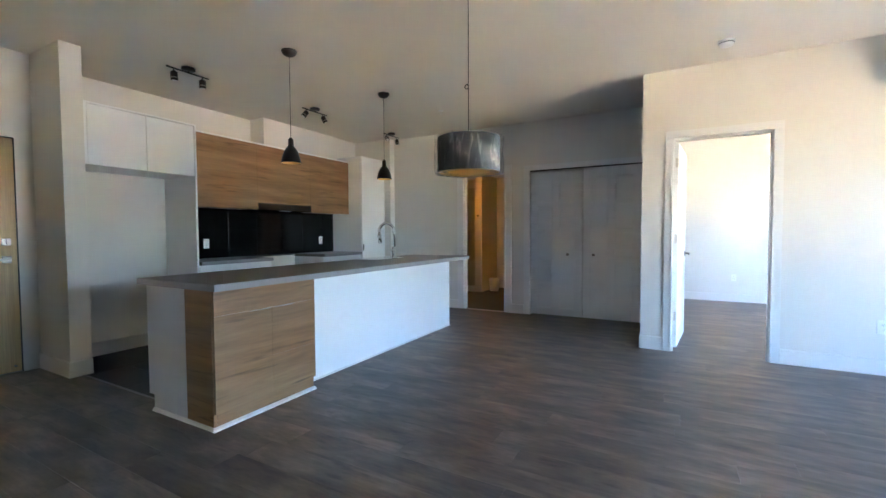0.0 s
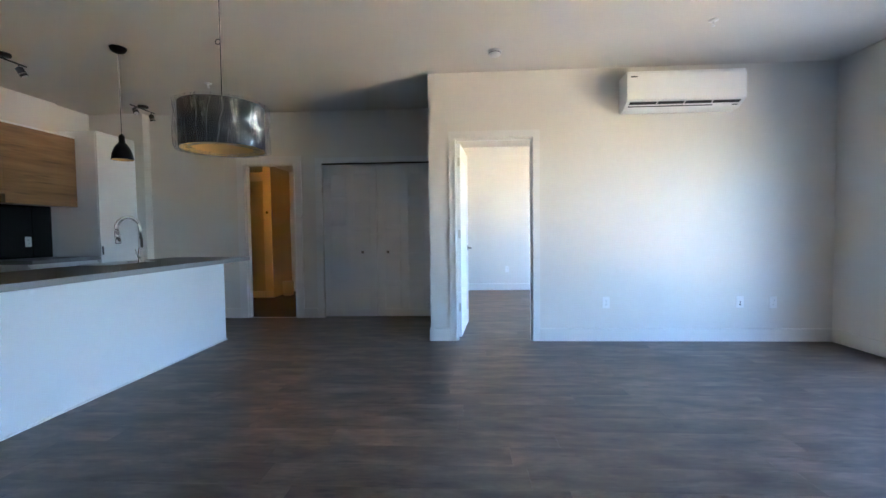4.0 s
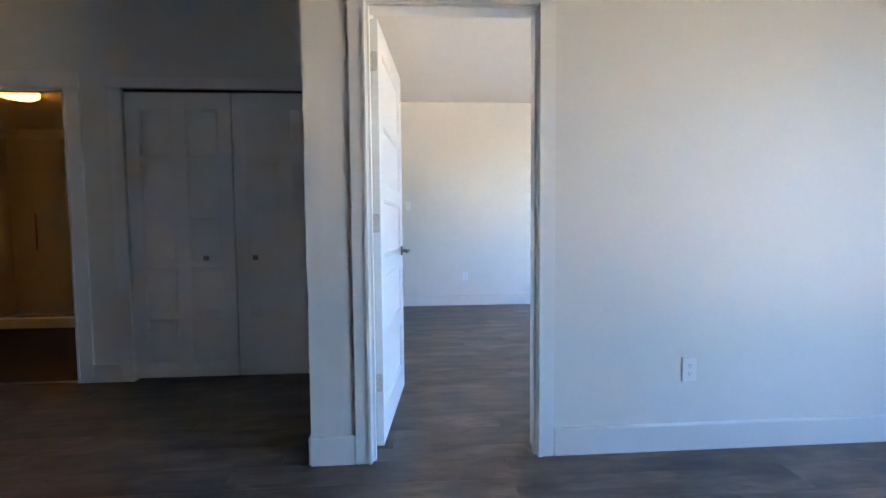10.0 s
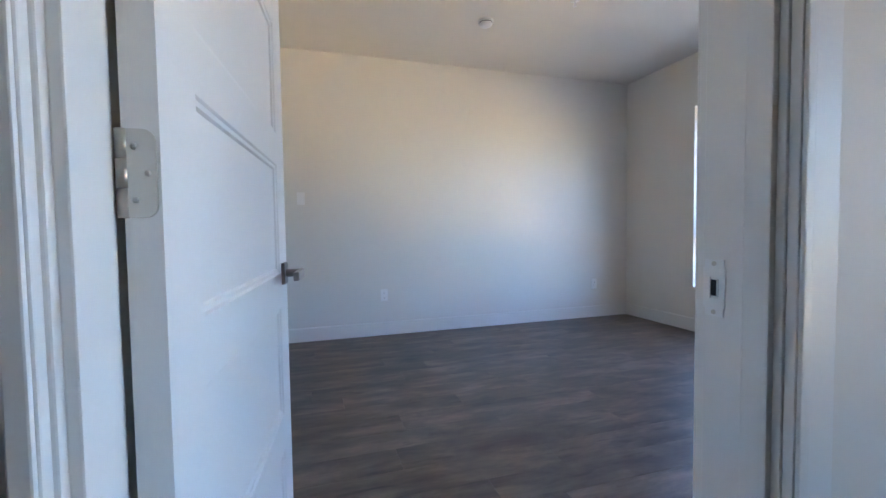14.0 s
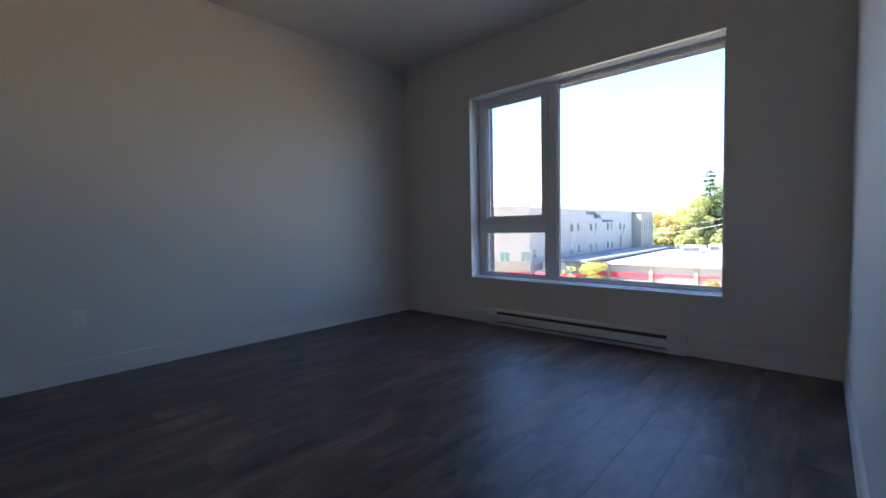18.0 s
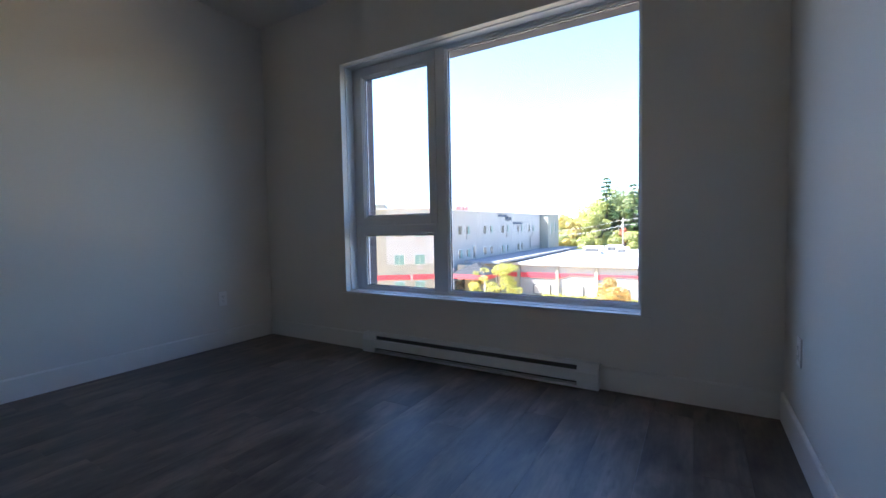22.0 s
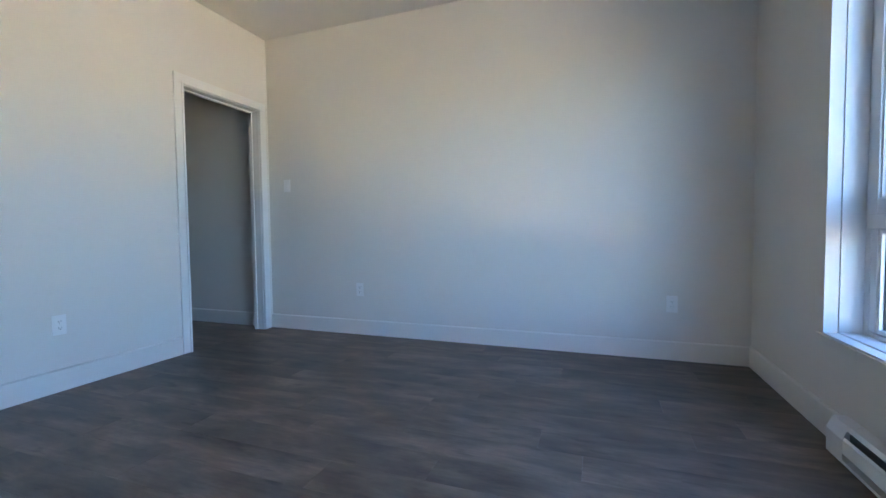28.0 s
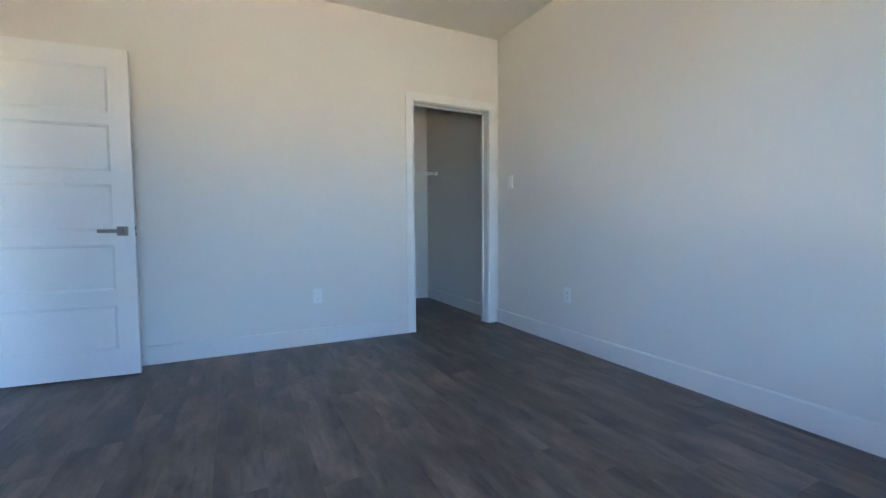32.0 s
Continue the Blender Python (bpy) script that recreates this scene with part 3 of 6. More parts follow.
# ---- closet bifold doors ----
closet = thing("bifold_doors", "pair of white shallow-panelled closet doors, closed", "closet door", at=(CLO[0], BACK_Y, 0))
mid_x = (CLO[0] + 0.012 + CLO[1]) / 2
BIFOLD_STEPS = ((0.0, 0.0), (0.003, 0.0014), (0.012, 0.0017), (0.015, 0.0030))
for i, (x0, x1, kx) in enumerate(((CLO[0] + 0.016, mid_x - 0.0045, -0.980), (mid_x + 0.0045, CLO[1] - 0.006, -0.645))):
    face = BACK_Y - 0.010
    bm = box(x0, x1, face + 0.0075, BACK_Y + 0.028, 0.022, CLO[2] - 0.026)
    zs = (0.022, 0.115, 0.438, 0.480, 0.802, 0.844, 1.166, 1.208, 1.530, 1.572, 1.895, CLO[2] - 0.026)
    xs = (x0, x0 + 0.085, (x0 + x1) / 2 - 0.045, (x0 + x1) / 2 + 0.045, x1 - 0.085, x1)
    for a, b in zip(xs[::2], xs[1::2]):
        add_box(bm, a, b, face, face + 0.0077, zs[0], zs[-1])
    for a, b in zip(xs[1::2], xs[2::2]):
        for c0, c1 in zip(zs[::2], zs[1::2]):
            add_box(bm, a, b, face, face + 0.0077, c0, c1)
        for c0, c1 in zip(zs[1::2], zs[2::2]):
            rings = [[bm.verts.new((x, face + d, z)) for x, z in ((a + g, c0 + g), (b - g, c0 + g), (b - g, c1 - g), (a + g, c1 - g))] for g, d in BIFOLD_STEPS]
            for r0, r1 in zip(rings, rings[1:]):
                for k in range(4):
                    bm.faces.new((r0[k], r0[(k + 1) % 4], r1[(k + 1) % 4], r1[k]))
            bm.faces.new(rings[-1])
    lf = part("door_leaf", bm, DOORP, closet, "white leaf with two columns of shallow panels")
    kn = part("knob", tube([(kx, BACK_Y - 0.010, 0.868), (kx, BACK_Y - 0.028, 0.868)], 0.006, 10), HINGEM, lf, "small square metal knob")
    part("knob_face", box(kx - 0.016, kx + 0.016, BACK_Y - 0.040, BACK_Y - 0.026, 0.852, 0.884, bevel=0.004), NICKEL, kn)
part("track", box(CLO[0], CLO[1], BACK_Y + 0.004, BACK_Y + 0.04, CLO[2] - 0.014, CLO[2] - 0.002), BLACKM, closet, "dark steel sliding track")
closet_frame = thing("closet_frame", "white painted frame round the closet doors", "door frame", kind="structure")
part("casing_board", box(CLO[0] - 0.088, CLO[0] + 0.002, BACK_Y - 0.014, BACK_Y, 0, CLO[2] + 0.001, bevel=0.002), TRIM, closet_frame)
part("casing_lip", box(CLO[0] - 0.014, CLO[0] + 0.002, BACK_Y - 0.020, BACK_Y - 0.014, 0, CLO[2] + 0.001, bevel=0.002), TRIM, closet_frame)
part("casing_board", box(CLO[0] - 0.088, -0.002, BACK_Y - 0.014, BACK_Y, CLO[2] + 0.0015, CLO[2] + 0.072, bevel=0.002), TRIM, closet_frame)
part("casing_board", box(CLO[1], -0.002, BACK_Y - 0.014, BACK_Y, 0, CLO[2] + 0.001, bevel=0.002), TRIM, closet_frame)
structure("closet_back", wall_x(CLO[0] - 0.2, 0.0, BACK_Y + 0.7, BACK_Y + 0.75, 0, H_ROOM), PAINT, "white wall at the back of the closet")
structure("wall_closet_side", box(CLO[0] - 0.30, CLO[0] - 0.20, BACK_Y + 0.115, N_Y, 0, H_ROOM), PAINT, "white wall between closet and bathroom")


# ---- outlets and switches ----
def plate(name, p, along, out, label, kind_of, w=0.070, h=0.115):
    """A wall plate: along runs to its right, out leaves the wall."""
    a, o = Vector(along), Vector(out)
    m = Matrix.Translation(p) @ Matrix((a, Vector((0, 0, 1)), o)).transposed().to_4x4()
    t = thing(name, label, "switch" if kind_of == "switch" else "outlet", at=p)
    part("cover_plate", box(-w / 2, w / 2, -h / 2, h / 2, 0, 0.006, bevel=0.002, m=m), PLATE, t)
    if kind_of == "switch":
        part("rocker", box(-0.016, 0.016, -0.033, 0.033, 0.006, 0.010, bevel=0.0015, m=m), PLATE, t)
    elif kind_of == "outlet":
        face = part("socket_face", box(-0.017, 0.017, -0.034, 0.034, 0.006, 0.0085, bevel=0.001, m=m), PLATE, t)
        # Socket holes are raised black slips in place of their inner shade.
        for zz in (-0.019, 0.019):
            part("slot", box(-0.0075, -0.0055, zz - 0.002, zz + 0.006, 0.0085, 0.0092, m=m), DARK, face)
            part("slot", box(0.0055, 0.0075, zz - 0.002, zz + 0.006, 0.0085, 0.0092, m=m), DARK, face)
            part("slot", box(-0.002, 0.002, zz - 0.010, zz - 0.006, 0.0085, 0.0092, m=m), DARK, face)
    else:
        part("jack", tube([m @ Vector((0, 0.0, 0.006)), m @ Vector((0, 0.0, 0.014))], 0.006, 10), NICKEL, t)
        part("jack", box(-0.008, 0.008, -0.032, -0.018, 0.006, 0.0085, m=m), DARK, t)
    return t


plate("outlet", (1.771, 0.0, 0.390), (1, 0, 0), (0, -1, 0), "white duplex outlet low on the wall", "outlet")
plate("data_outlet", (3.069, 0.0, 0.393), (1, 0, 0), (0, -1, 0), "white cable outlet plate low on the wall", "data")
plate("outlet", (3.385, 0.0, 0.388), (1, 0, 0), (0, -1, 0), "white duplex outlet low on the wall", "outlet")
plate("light_switch", (0.386, N_Y, 1.346), (1, 0, 0), (0, -1, 0), "white rocker switch beside the closet doorway", "switch")
plate("outlet", (1.148, N_Y, 0.398), (1, 0, 0), (0, -1, 0), "white outlet low on the bedroom wall", "outlet")
plate("outlet", (3.605, N_Y, 0.388), (1, 0, 0), (0, -1, 0), "white outlet low on the bedroom wall", "outlet")
plate("outlet", (BW_X, 2.066, 0.388), (0, 1, 0), (1, 0, 0), "white outlet low on the bedroom wall", "outlet")
plate("outlet", (3.73, 0.115, 0.41), (-1, 0, 0), (0, 1, 0), "white outlet low beside the window corner", "outlet")


# ---- ceiling fittings ----
def detector(name, x, y, label):
    t = thing(name, label, "detector", at=(x, y, H_ROOM))
    part("base", lathe([(0.0, 0), (0.062, 0), (0.062, -0.010), (0.0, -0.010)], (x, y, H_ROOM), 32), PLASTIC, t)
    part("housing", lathe([(0.0, -0.010), (0.054, -0.010), (0.054, -0.026), (0.046, -0.040), (0.030, -0.046), (0.0, -0.047)], (x, y, H_ROOM), 32), PLASTIC, t)
    part("grille", lathe([(0.0545, -0.018), (0.0555, -0.018), (0.0555, -0.024), (0.0545, -0.024)], (x, y, H_ROOM), 32, closed=True), GREYF, t, "dark grille ring")
    return t


def sprinkler(x, y):
    t = thing("sprinkler", "small white ceiling sprinkler head", "sprinkler", at=(x, y, H_ROOM), group="ceiling sprinklers")
    part("escutcheon", lathe([(0.0, 0), (0.036, 0), (0.034, -0.006), (0.016, -0.011), (0.0, -0.012)], (x, y, H_ROOM), 24), PLASTIC, t)
    bm = tube([(x, y, H_ROOM - 0.01), (x, y, H_ROOM - 0.03)], 0.006, 10)
    for s in (-1, 1):
        add_tube(bm, [(x, y + s * 0.006, H_ROOM - 0.02), (x, y + s * 0.013, H_ROOM - 0.033), (x, y + s * 0.004, H_ROOM - 0.046)], 0.0022, 6)
    part("frame", bm, PLASTIC, t)
    part("deflector", lathe([(0.0, -0.046), (0.014, -0.046), (0.014, -0.048), (0.0, -0.048)], (x, y, H_ROOM), 16), PLASTIC, t)
    return t


detector("smoke_detector", 0.642, -0.48, "round white smoke detector on the living room ceiling")
detector("smoke_detector", 1.856, 2.835, "round white smoke detector on the bedroom ceiling")
for p in ((2.278, -0.903), (-2.325, 0.069), (2.367, 2.368)):
    sprinkler(*p)


# ---- wall-mounted air conditioner ----
ac = thing("air_conditioner", "white wall-mounted split air conditioner above the outlets", "air conditioner", at=(2.42, 0, 2.25))
AX0, AX1 = 1.889, 2.962
prof = [(0.0, 2.258), (0.0, 2.590), (-0.180, 2.597), (-0.205, 2.594), (-0.219, 2.583), (-0.222, 2.568), (-0.226, 2.322), (-0.130, 2.264), (-0.02, 2.251)]
body = prism(prof, 0, AX0, AX1)
bmesh.ops.bevel(body, geom=[e for e in body.edges if abs(e.verts[0].co.x - e.verts[1].co.x) < 1e-6], offset=0.006, segments=2, affect='EDGES')
part("body", body, PLASTIC, ac)
part("front_panel", prism([(-0.2263, 2.326), (-0.2224, 2.566), (-0.2285, 2.562), (-0.2325, 2.330)], 0, AX0 + 0.003, AX1 - 0.003), PLASTIC, ac)


def on_slope(f, out):
    """A point on the sloping underside: f from front to back, out: off the face."""
    return (-0.226 + 0.096 * f - 0.517 * out, 2.322 - 0.058 * f - 0.856 * out)


def strip(f0, f1, o0, o1, x0, x1):
    return prism([on_slope(f0, o0), on_slope(f1, o0), on_slope(f1, o1), on_slope(f0, o1)], 0, x0, x1)


# The slot's inner shade is a black strip laid on the underside.
part("air_slot_shade", strip(0.04, 0.74, 0.0012, -0.004, AX0 + 0.030, AX1 - 0.040), DARK, ac, "dark strip for the shade inside the outlet slot")
part("upper_flap", strip(0.03, 0.13, 0.0016, 0.0060, AX0 + 0.028, AX1 - 0.038), STEEL, ac, "glossy edge of the outlet flap")
part("lower_flap", strip(0.46, 0.58, 0.0016, 0.0075, AX0 + 0.032, AX1 - 0.042), PLASTIC, ac)
# White vanes, coloured dark grey for the shade they sit in.
for f in (0.22, 0.33):
    part("shaded_vane", strip(f, f + 0.035, 0.0014, 0.0024, AX0 + 0.040, AX1 - 0.055), GREYF, ac)
for k in range(1, 4):
    xk = AX0 + 0.030 + (AX1 - AX0 - 0.07) * k / 4
    part("slot_divider", strip(0.13, 0.46, 0.0014, 0.0034, xk - 0.005, xk + 0.005), PLASTIC, ac)
part("slot_flap", strip(0.58, 0.72, 0.0016, 0.0050, AX1 - 0.27, AX1 - 0.095), PLASTIC, ac)
part("badge", box(AX0 + 0.030, AX0 + 0.092, -0.2300, -0.2280, 2.533, 2.545), GREYF, ac, "small grey badge")
part("indicator", box(AX1 - 0.150, AX1 - 0.138, -0.2318, -0.2300, 2.440, 2.470), PLATE, ac, "pale indicator window")


# ---- drum pendant ----
DX, DY = -0.869, -2.185
drum = thing("drum_pendant", "dark drum lamp shade with gold lining, still in plastic wrap", "pendant lamp", at=(DX, DY, H_ROOM))
R, ZT, ZB = 0.200, 1.772, 1.552
part("shade", lathe([(R, ZB), (R, ZT), (R - 0.003, ZT), (R - 0.003, ZB)], (DX, DY, 0), 64, closed=True), SHADE, drum, "dark grey fabric shade")
part("lining", lathe([(R - 0.0045, ZB + 0.001), (R - 0.0045, ZT - 0.001), (R - 0.006, ZT - 0.001), (R - 0.006, ZB + 0.001)], (DX, DY, 0), 64, closed=True), GOLD, drum, "shiny gold inner lining")
bm = bmesh.new()
rng = random.Random(5)
rings = []
N = 96
folds = [(rng.uniform(0, 6.28), rng.choice((7, 11, 16, 23)), rng.uniform(0.0020, 0.0060)) for _ in range(6)]
for j in range(9):
    z = ZB - 0.004 + (ZT - ZB + 0.010) * j / 8
    row = []
    for k in range(N):
        a = 2 * math.pi * k / N
        r = R + 0.0025 + sum(w * abs(math.sin(f * a / 2 + p + p * j * 0.09)) for p, f, w in folds) + rng.uniform(-0.0014, 0.0014)
        row.append(bm.verts.new((DX + r * math.cos(a), DY + r * math.sin(a), z)))
    rings.append(row)
for a_, b_ in zip(rings, rings[1:]):
    for k in range(N):
        bm.faces.new((a_[k], a_[(k + 1) % N], b_[(k + 1) % N], b_[k]))
for inset in (0.012, 0.030, 0.055):      # the wrap is tucked loosely under the lower rim
    low = [bm.verts.new((DX + (R - inset - rng.uniform(0, 0.008)) * math.cos(2 * math.pi * k / N), DY + (R - inset) * math.sin(2 * math.pi * k / N), ZB - 0.008 + inset * 0.25 + rng.uniform(-0.005, 0.005))) for k in range(N)]
    for k in range(N):
        bm.faces.new((low[k], low[(k + 1) % N], rings[0][(k + 1) % N], rings[0][k]))
    rings[0] = low
part("plastic_wrap", bm, WRAP, drum, "wrinkled clear plastic wrap")
bm = tube([(DX, DY, ZT - 0.03), (DX, DY, H_ROOM - 0.02)], 0.0028, 8)
part("cord", bm, BLACKM, drum)
part("cord_loop", tube([(DX - 0.012 + 0.013 * math.cos(a), DY, 2.1 + 0.013 * math.sin(a)) for a in [2 * math.pi * k / 16 for k in range(17)]], 0.003, 6), BLACKM, drum)
part("spider", tube([(DX - R + 0.006, DY, ZT - 0.025), (DX + R - 0.006, DY, ZT - 0.025)], 0.002, 6), BLACKM, drum)
part("socket", lathe([(0.0, ZT - 0.02), (0.018, ZT - 0.02), (0.020, ZT - 0.08), (0.0, ZT - 0.08)], (DX, DY, 0), 20), BLACKM, drum)
part("canopy", lathe([(0.0, 0), (0.065, 0), (0.062, -0.014), (0.03, -0.026), (0.0, -0.028)], (DX, DY, H_ROOM), 32), BLACKM, drum)


# ---- island pendants ----
def pendant(x, y):
    t = thing("pendant_lamp", "small matt black bell pendant with a gold inside", "pendant lamp", at=(x, y, H_ROOM), group="pendants over the island")
    part("canopy", lathe([(0.0, 0), (0.064, 0), (0.063, -0.010), (0.055, -0.028), (0.036, -0.043), (0.012, -0.050), (0.0, -0.051)], (x, y, H_ROOM), 32), BLACKM, t)
    part("cord", tube([(x, y, 1.975), (x, y, H_ROOM - 0.03)], 0.0025, 8), BLACKM, t)
    outer = [(0.008, 1.985), (0.018, 1.975), (0.022, 1.965), (0.023, 1.915), (0.036, 1.900), (0.055, 1.872), (0.072, 1.825), (0.082, 1.770)]
    part("shade", lathe(outer + [(0.0808, 1.7692), (0.0708, 1.825), (0.0538, 1.8715), (0.0345, 1.8985), (0.02, 1.902), (0.001, 1.902)], (x, y, 0), 40), BLACKM, t)
    part("lining", lathe([(0.0795, 1.7705), (0.0698, 1.824), (0.0528, 1.870), (0.033, 1.895), (0.002, 1.898)], (x, y, 0), 40), GOLD, t, "gold painted inside")
    part("lamp_holder", lathe([(0.0, 1.880), (0.013, 1.880), (0.015, 1.8975), (0.0, 1.8975)], (x, y, 0), 16), BLACKM, t)
    return t


pendant(-2.585, -2.10)
pendant(-2.560, -0.815)


# ---- track lights ----
def track(x, y, tilts):
    t = thing("track_light", "black two-spot ceiling bar light", "ceiling light", at=(x, y, H_ROOM), group="kitchen spot bars")
    part("canopy", lathe([(0.0, 0), (0.058, 0), (0.058, -0.020), (0.052, -0.026), (0.0, -0.026)], (x, y, H_ROOM), 28), BLACKM, t)
    z = H_ROOM - 0.042
    part("bar", tube([(x, y - 0.197, z), (x, y + 0.197, z)], 0.0075, 10), BLACKM, t)
    part("post", tube([(x, y, H_ROOM - 0.02), (x, y, z)], 0.007, 10), BLACKM, t)
    for s, (dx, dy) in zip((-1, 1), tilts):
        yy = y + s * 0.132
        d = Vector((dx, dy, -1)).normalized()
        top = Vector((x, yy, z - 0.035))
        spot = part("spot", tube([top - d * 0.012, top, top + d * 0.072, top + d * 0.075], [0.012, 0.029, 0.030, 0.026], 20), BLACKM, t)
        part("band", tube([top + d * 0.046, top + d * 0.056], 0.0312, 20), NICKEL, spot)
        part("stem", tube([(x, yy, z), top], 0.005, 8), BLACKM, spot)
        part("lamp_face", tube([top + d * 0.0752, top + d * 0.0760], 0.024, 16), PLASTIC, spot)
    return t


track(-3.70, -2.30, ((0.0, 0.05), (0.05, 0.0)))
track(-3.63, -0.79, ((-0.3, -0.7), (0.4, 0.35)))
track(-3.58, 0.75, ((0.7, -0.5), (0.1, 0.25)))

# ---- island ----
CT = 0.880
island = thing("kitchen_island", "long white and wood kitchen island with drawers", "kitchen island", at=(-2.4, -1.5, 0))
IX0, IX1, IY0, IY1 = -2.775, -2.050, -3.165, 0.030
part("carcass", box(IX0, -2.215, IY0 + 0.018, IY1 - 0.002, 0.10, CT - 0.042), WHITE_C, island)
part("end_panel", box(IX0, -2.3405, IY0, IY0 + 0.0175, 0.105, CT - 0.041, bevel=0.001), WHITE_C, island, "white laminate end panel")
part("end_panel_foot", box(IX0 + 0.06, -2.3405, IY0, IY0 + 0.0175, 0.0, 0.1045), WHITE_C, island)
part("wood_end", box(-2.340, IX1 - 0.022, IY0 - 0.001, IY0 + 0.0175, 0.0, CT - 0.041, bevel=0.001), WOOD_X, island, "wood-look end panel")
part("drawer_carcass", box(-2.214, IX1 - 0.023, IY0 + 0.018, -2.382, 0.0, CT - 0.042), WHITE_C, island)
part("toe_kick", box(-2.095, IX1 - 0.0215, IY0 + 0.018, -2.382, 0.0, 0.094), WOOD_C, island)
part("back_panel", box(-2.2145, -2.196, -2.3805, IY1, 0.0, CT - 0.041, bevel=0.001), WHITE_C, island, "plain white back panel")
part("far_end_panel", box(IX0, -2.2155, IY1 - 0.0015, IY1 + 0.016, 0.0, CT - 0.041, bevel=0.001), WHITE_C, island)
for y0, y1, z0, z1, hy in ((-3.165, -2.380, 0.6825, 0.837, -2.69), (-3.165, -2.7602, 0.098, 0.6808, -2.865), (-2.7588, -2.380, 0.3563, 0.6808, -2.67), (-2.7588, -2.380, 0.098, 0.3547, None)):
    fr = part("drawer_front", box(IX1 - 0.0195, IX1, y0, y1, z0, z1, bevel=0.0012), WOOD_C, island)
    if hy is not None:
        part("edge_pull", prism([(IX1 - 0.002, z1 + 0.0002), (IX1 + 0.016, z1 + 0.0002), (IX1 + 0.016, z1 - 0.002), (IX1 + 0.0175, z1 - 0.002), (IX1 + 0.0175, z1 + 0.0022), (IX1 - 0.002, z1 + 0.0026)], 1, hy - 0.075, hy + 0.075), CHROME, fr, "thin chrome edge pull")
bm = prism([(-2.0735, 0.0), (IX1 + 0.004, 0.0), (IX1 + 0.001, 0.012), (-2.070, 0.020)], 1, IY0 - 0.016, -2.375)
part("shoe_moulding", bm, TRIM, island, "white shoe moulding")
part("shoe_moulding", prism([(IY0 - 0.016, 0.0), (IY0 - 0.0012, 0.0), (IY0 - 0.0012, 0.020), (IY0 - 0.010, 0.012)], 0, IX0 + 0.055, -2.0745), TRIM, island, "white shoe moulding")
part("shoe_moulding", prism([(-2.1955, 0.0), (-2.186, 0.0), (-2.189, 0.010), (-2.1955, 0.013)], 1, -2.375, IY1 + 0.01), TRIM, island, "white shoe moulding")

# the worktop leaves an opening for the sink
SX0, SX1, SY0, SY1 = -2.770, -2.535, -1.04, -0.56
TX0, TX1, TY0, TY1 = -2.790, -1.962, -3.212, 0.125
top = thing("island_worktop", "dark grey laminate island worktop with a paler edge", "worktop", at=(-2.4, -1.5, CT))
bm = bmesh.new()
add_box(bm, TX0, TX1, TY0, SY0, CT - 0.040, CT, bevel=0.0015)
add_box(bm, TX0, TX1, SY1, TY1, CT - 0.040, CT, bevel=0.0015)
add_box(bm, TX0, SX0, SY0, SY1, CT - 0.040, CT)
add_box(bm, SX1, TX1, SY0, SY1, CT - 0.040, CT)
part("slab", bm, COUNTER, top)
EDGE = material("grey_edge_band", (0.27, 0.265, 0.26), 0.4, stain=0.04, stain_scale=30)
part("edge_band", box(TX1 + 0.0002, TX1 + 0.0016, TY0, TY1, CT - 0.0395, CT - 0.001), EDGE, top, "pale grey edge band")
part("edge_band", box(TX0, TX1 + 0.0016, TY0 - 0.0016, TY0 - 0.0002, CT - 0.0395, CT - 0.001), EDGE, top, "pale grey edge band")

sink = thing("sink", "stainless steel sink set into the island", "sink", at=(-2.63, -0.74, CT))
bm = bmesh.new()
for x0, x1, y0, y1 in ((SX0 - 0.014, SX0 + 0.006, SY0 - 0.022, SY1 + 0.022), (SX1 - 0.006, SX1 + 0.030, SY0 - 0.022, SY1 + 0.022), (SX0 + 0.006, SX1 - 0.006, SY0 - 0.022, SY0 + 0.006), (SX0 + 0.006, SX1 - 0.006, SY1 - 0.006, SY1 + 0.022)):
    add_box(bm, x0, x1, y0, y1, CT + 0.0005, CT + 0.0035, bevel=0.001)
part("rim", bm, STEEL, sink)
ring = []
for cx, cy, a0 in ((SX1 - 0.05, SY1 - 0.05, 0.0), (SX0 + 0.05, SY1 - 0.05, 0.5), (SX0 + 0.05, SY0 + 0.05, 1.0), (SX1 - 0.05, SY0 + 0.05, 1.5)):
    ring += [(cx + 0.058 * math.cos(math.pi * (a0 + k / 8)), cy + 0.058 * math.sin(math.pi * (a0 + k / 8)), CT + 0.0045) for k in range(5)]
part("rolled_edge", tube(ring + ring[:1], 0.0045, 10, caps=False), STEEL, sink, "shiny rolled sink edge")
bm = bmesh.new()
add_box(bm, SX0 + 0.001, SX0 + 0.003, SY0 + 0.001, SY1 - 0.001, CT - 0.18, CT)
add_box(bm, SX1 - 0.003, SX1 - 0.001, SY0 + 0.001, SY1 - 0.001, CT - 0.18, CT)
add_box(bm, SX0 + 0.003, SX1 - 0.003, SY0 + 0.001, SY0 + 0.003, CT - 0.18, CT)
add_box(bm, SX0 + 0.003, SX1 - 0.003, SY1 - 0.003, SY1 - 0.001, CT - 0.18, CT)
add_box(bm, SX0 + 0.001, SX1 - 0.001, SY0 + 0.001, SY1 - 0.001, CT - 0.184, CT - 0.18)
part("bowl", bm, STEEL, sink)
part("drain", lathe([(0.0, 0.0), (0.04, 0.0), (0.04, 0.003), (0.0, 0.003)], (-2.65, -0.80, CT - 0.18), 20), CHROME, sink)

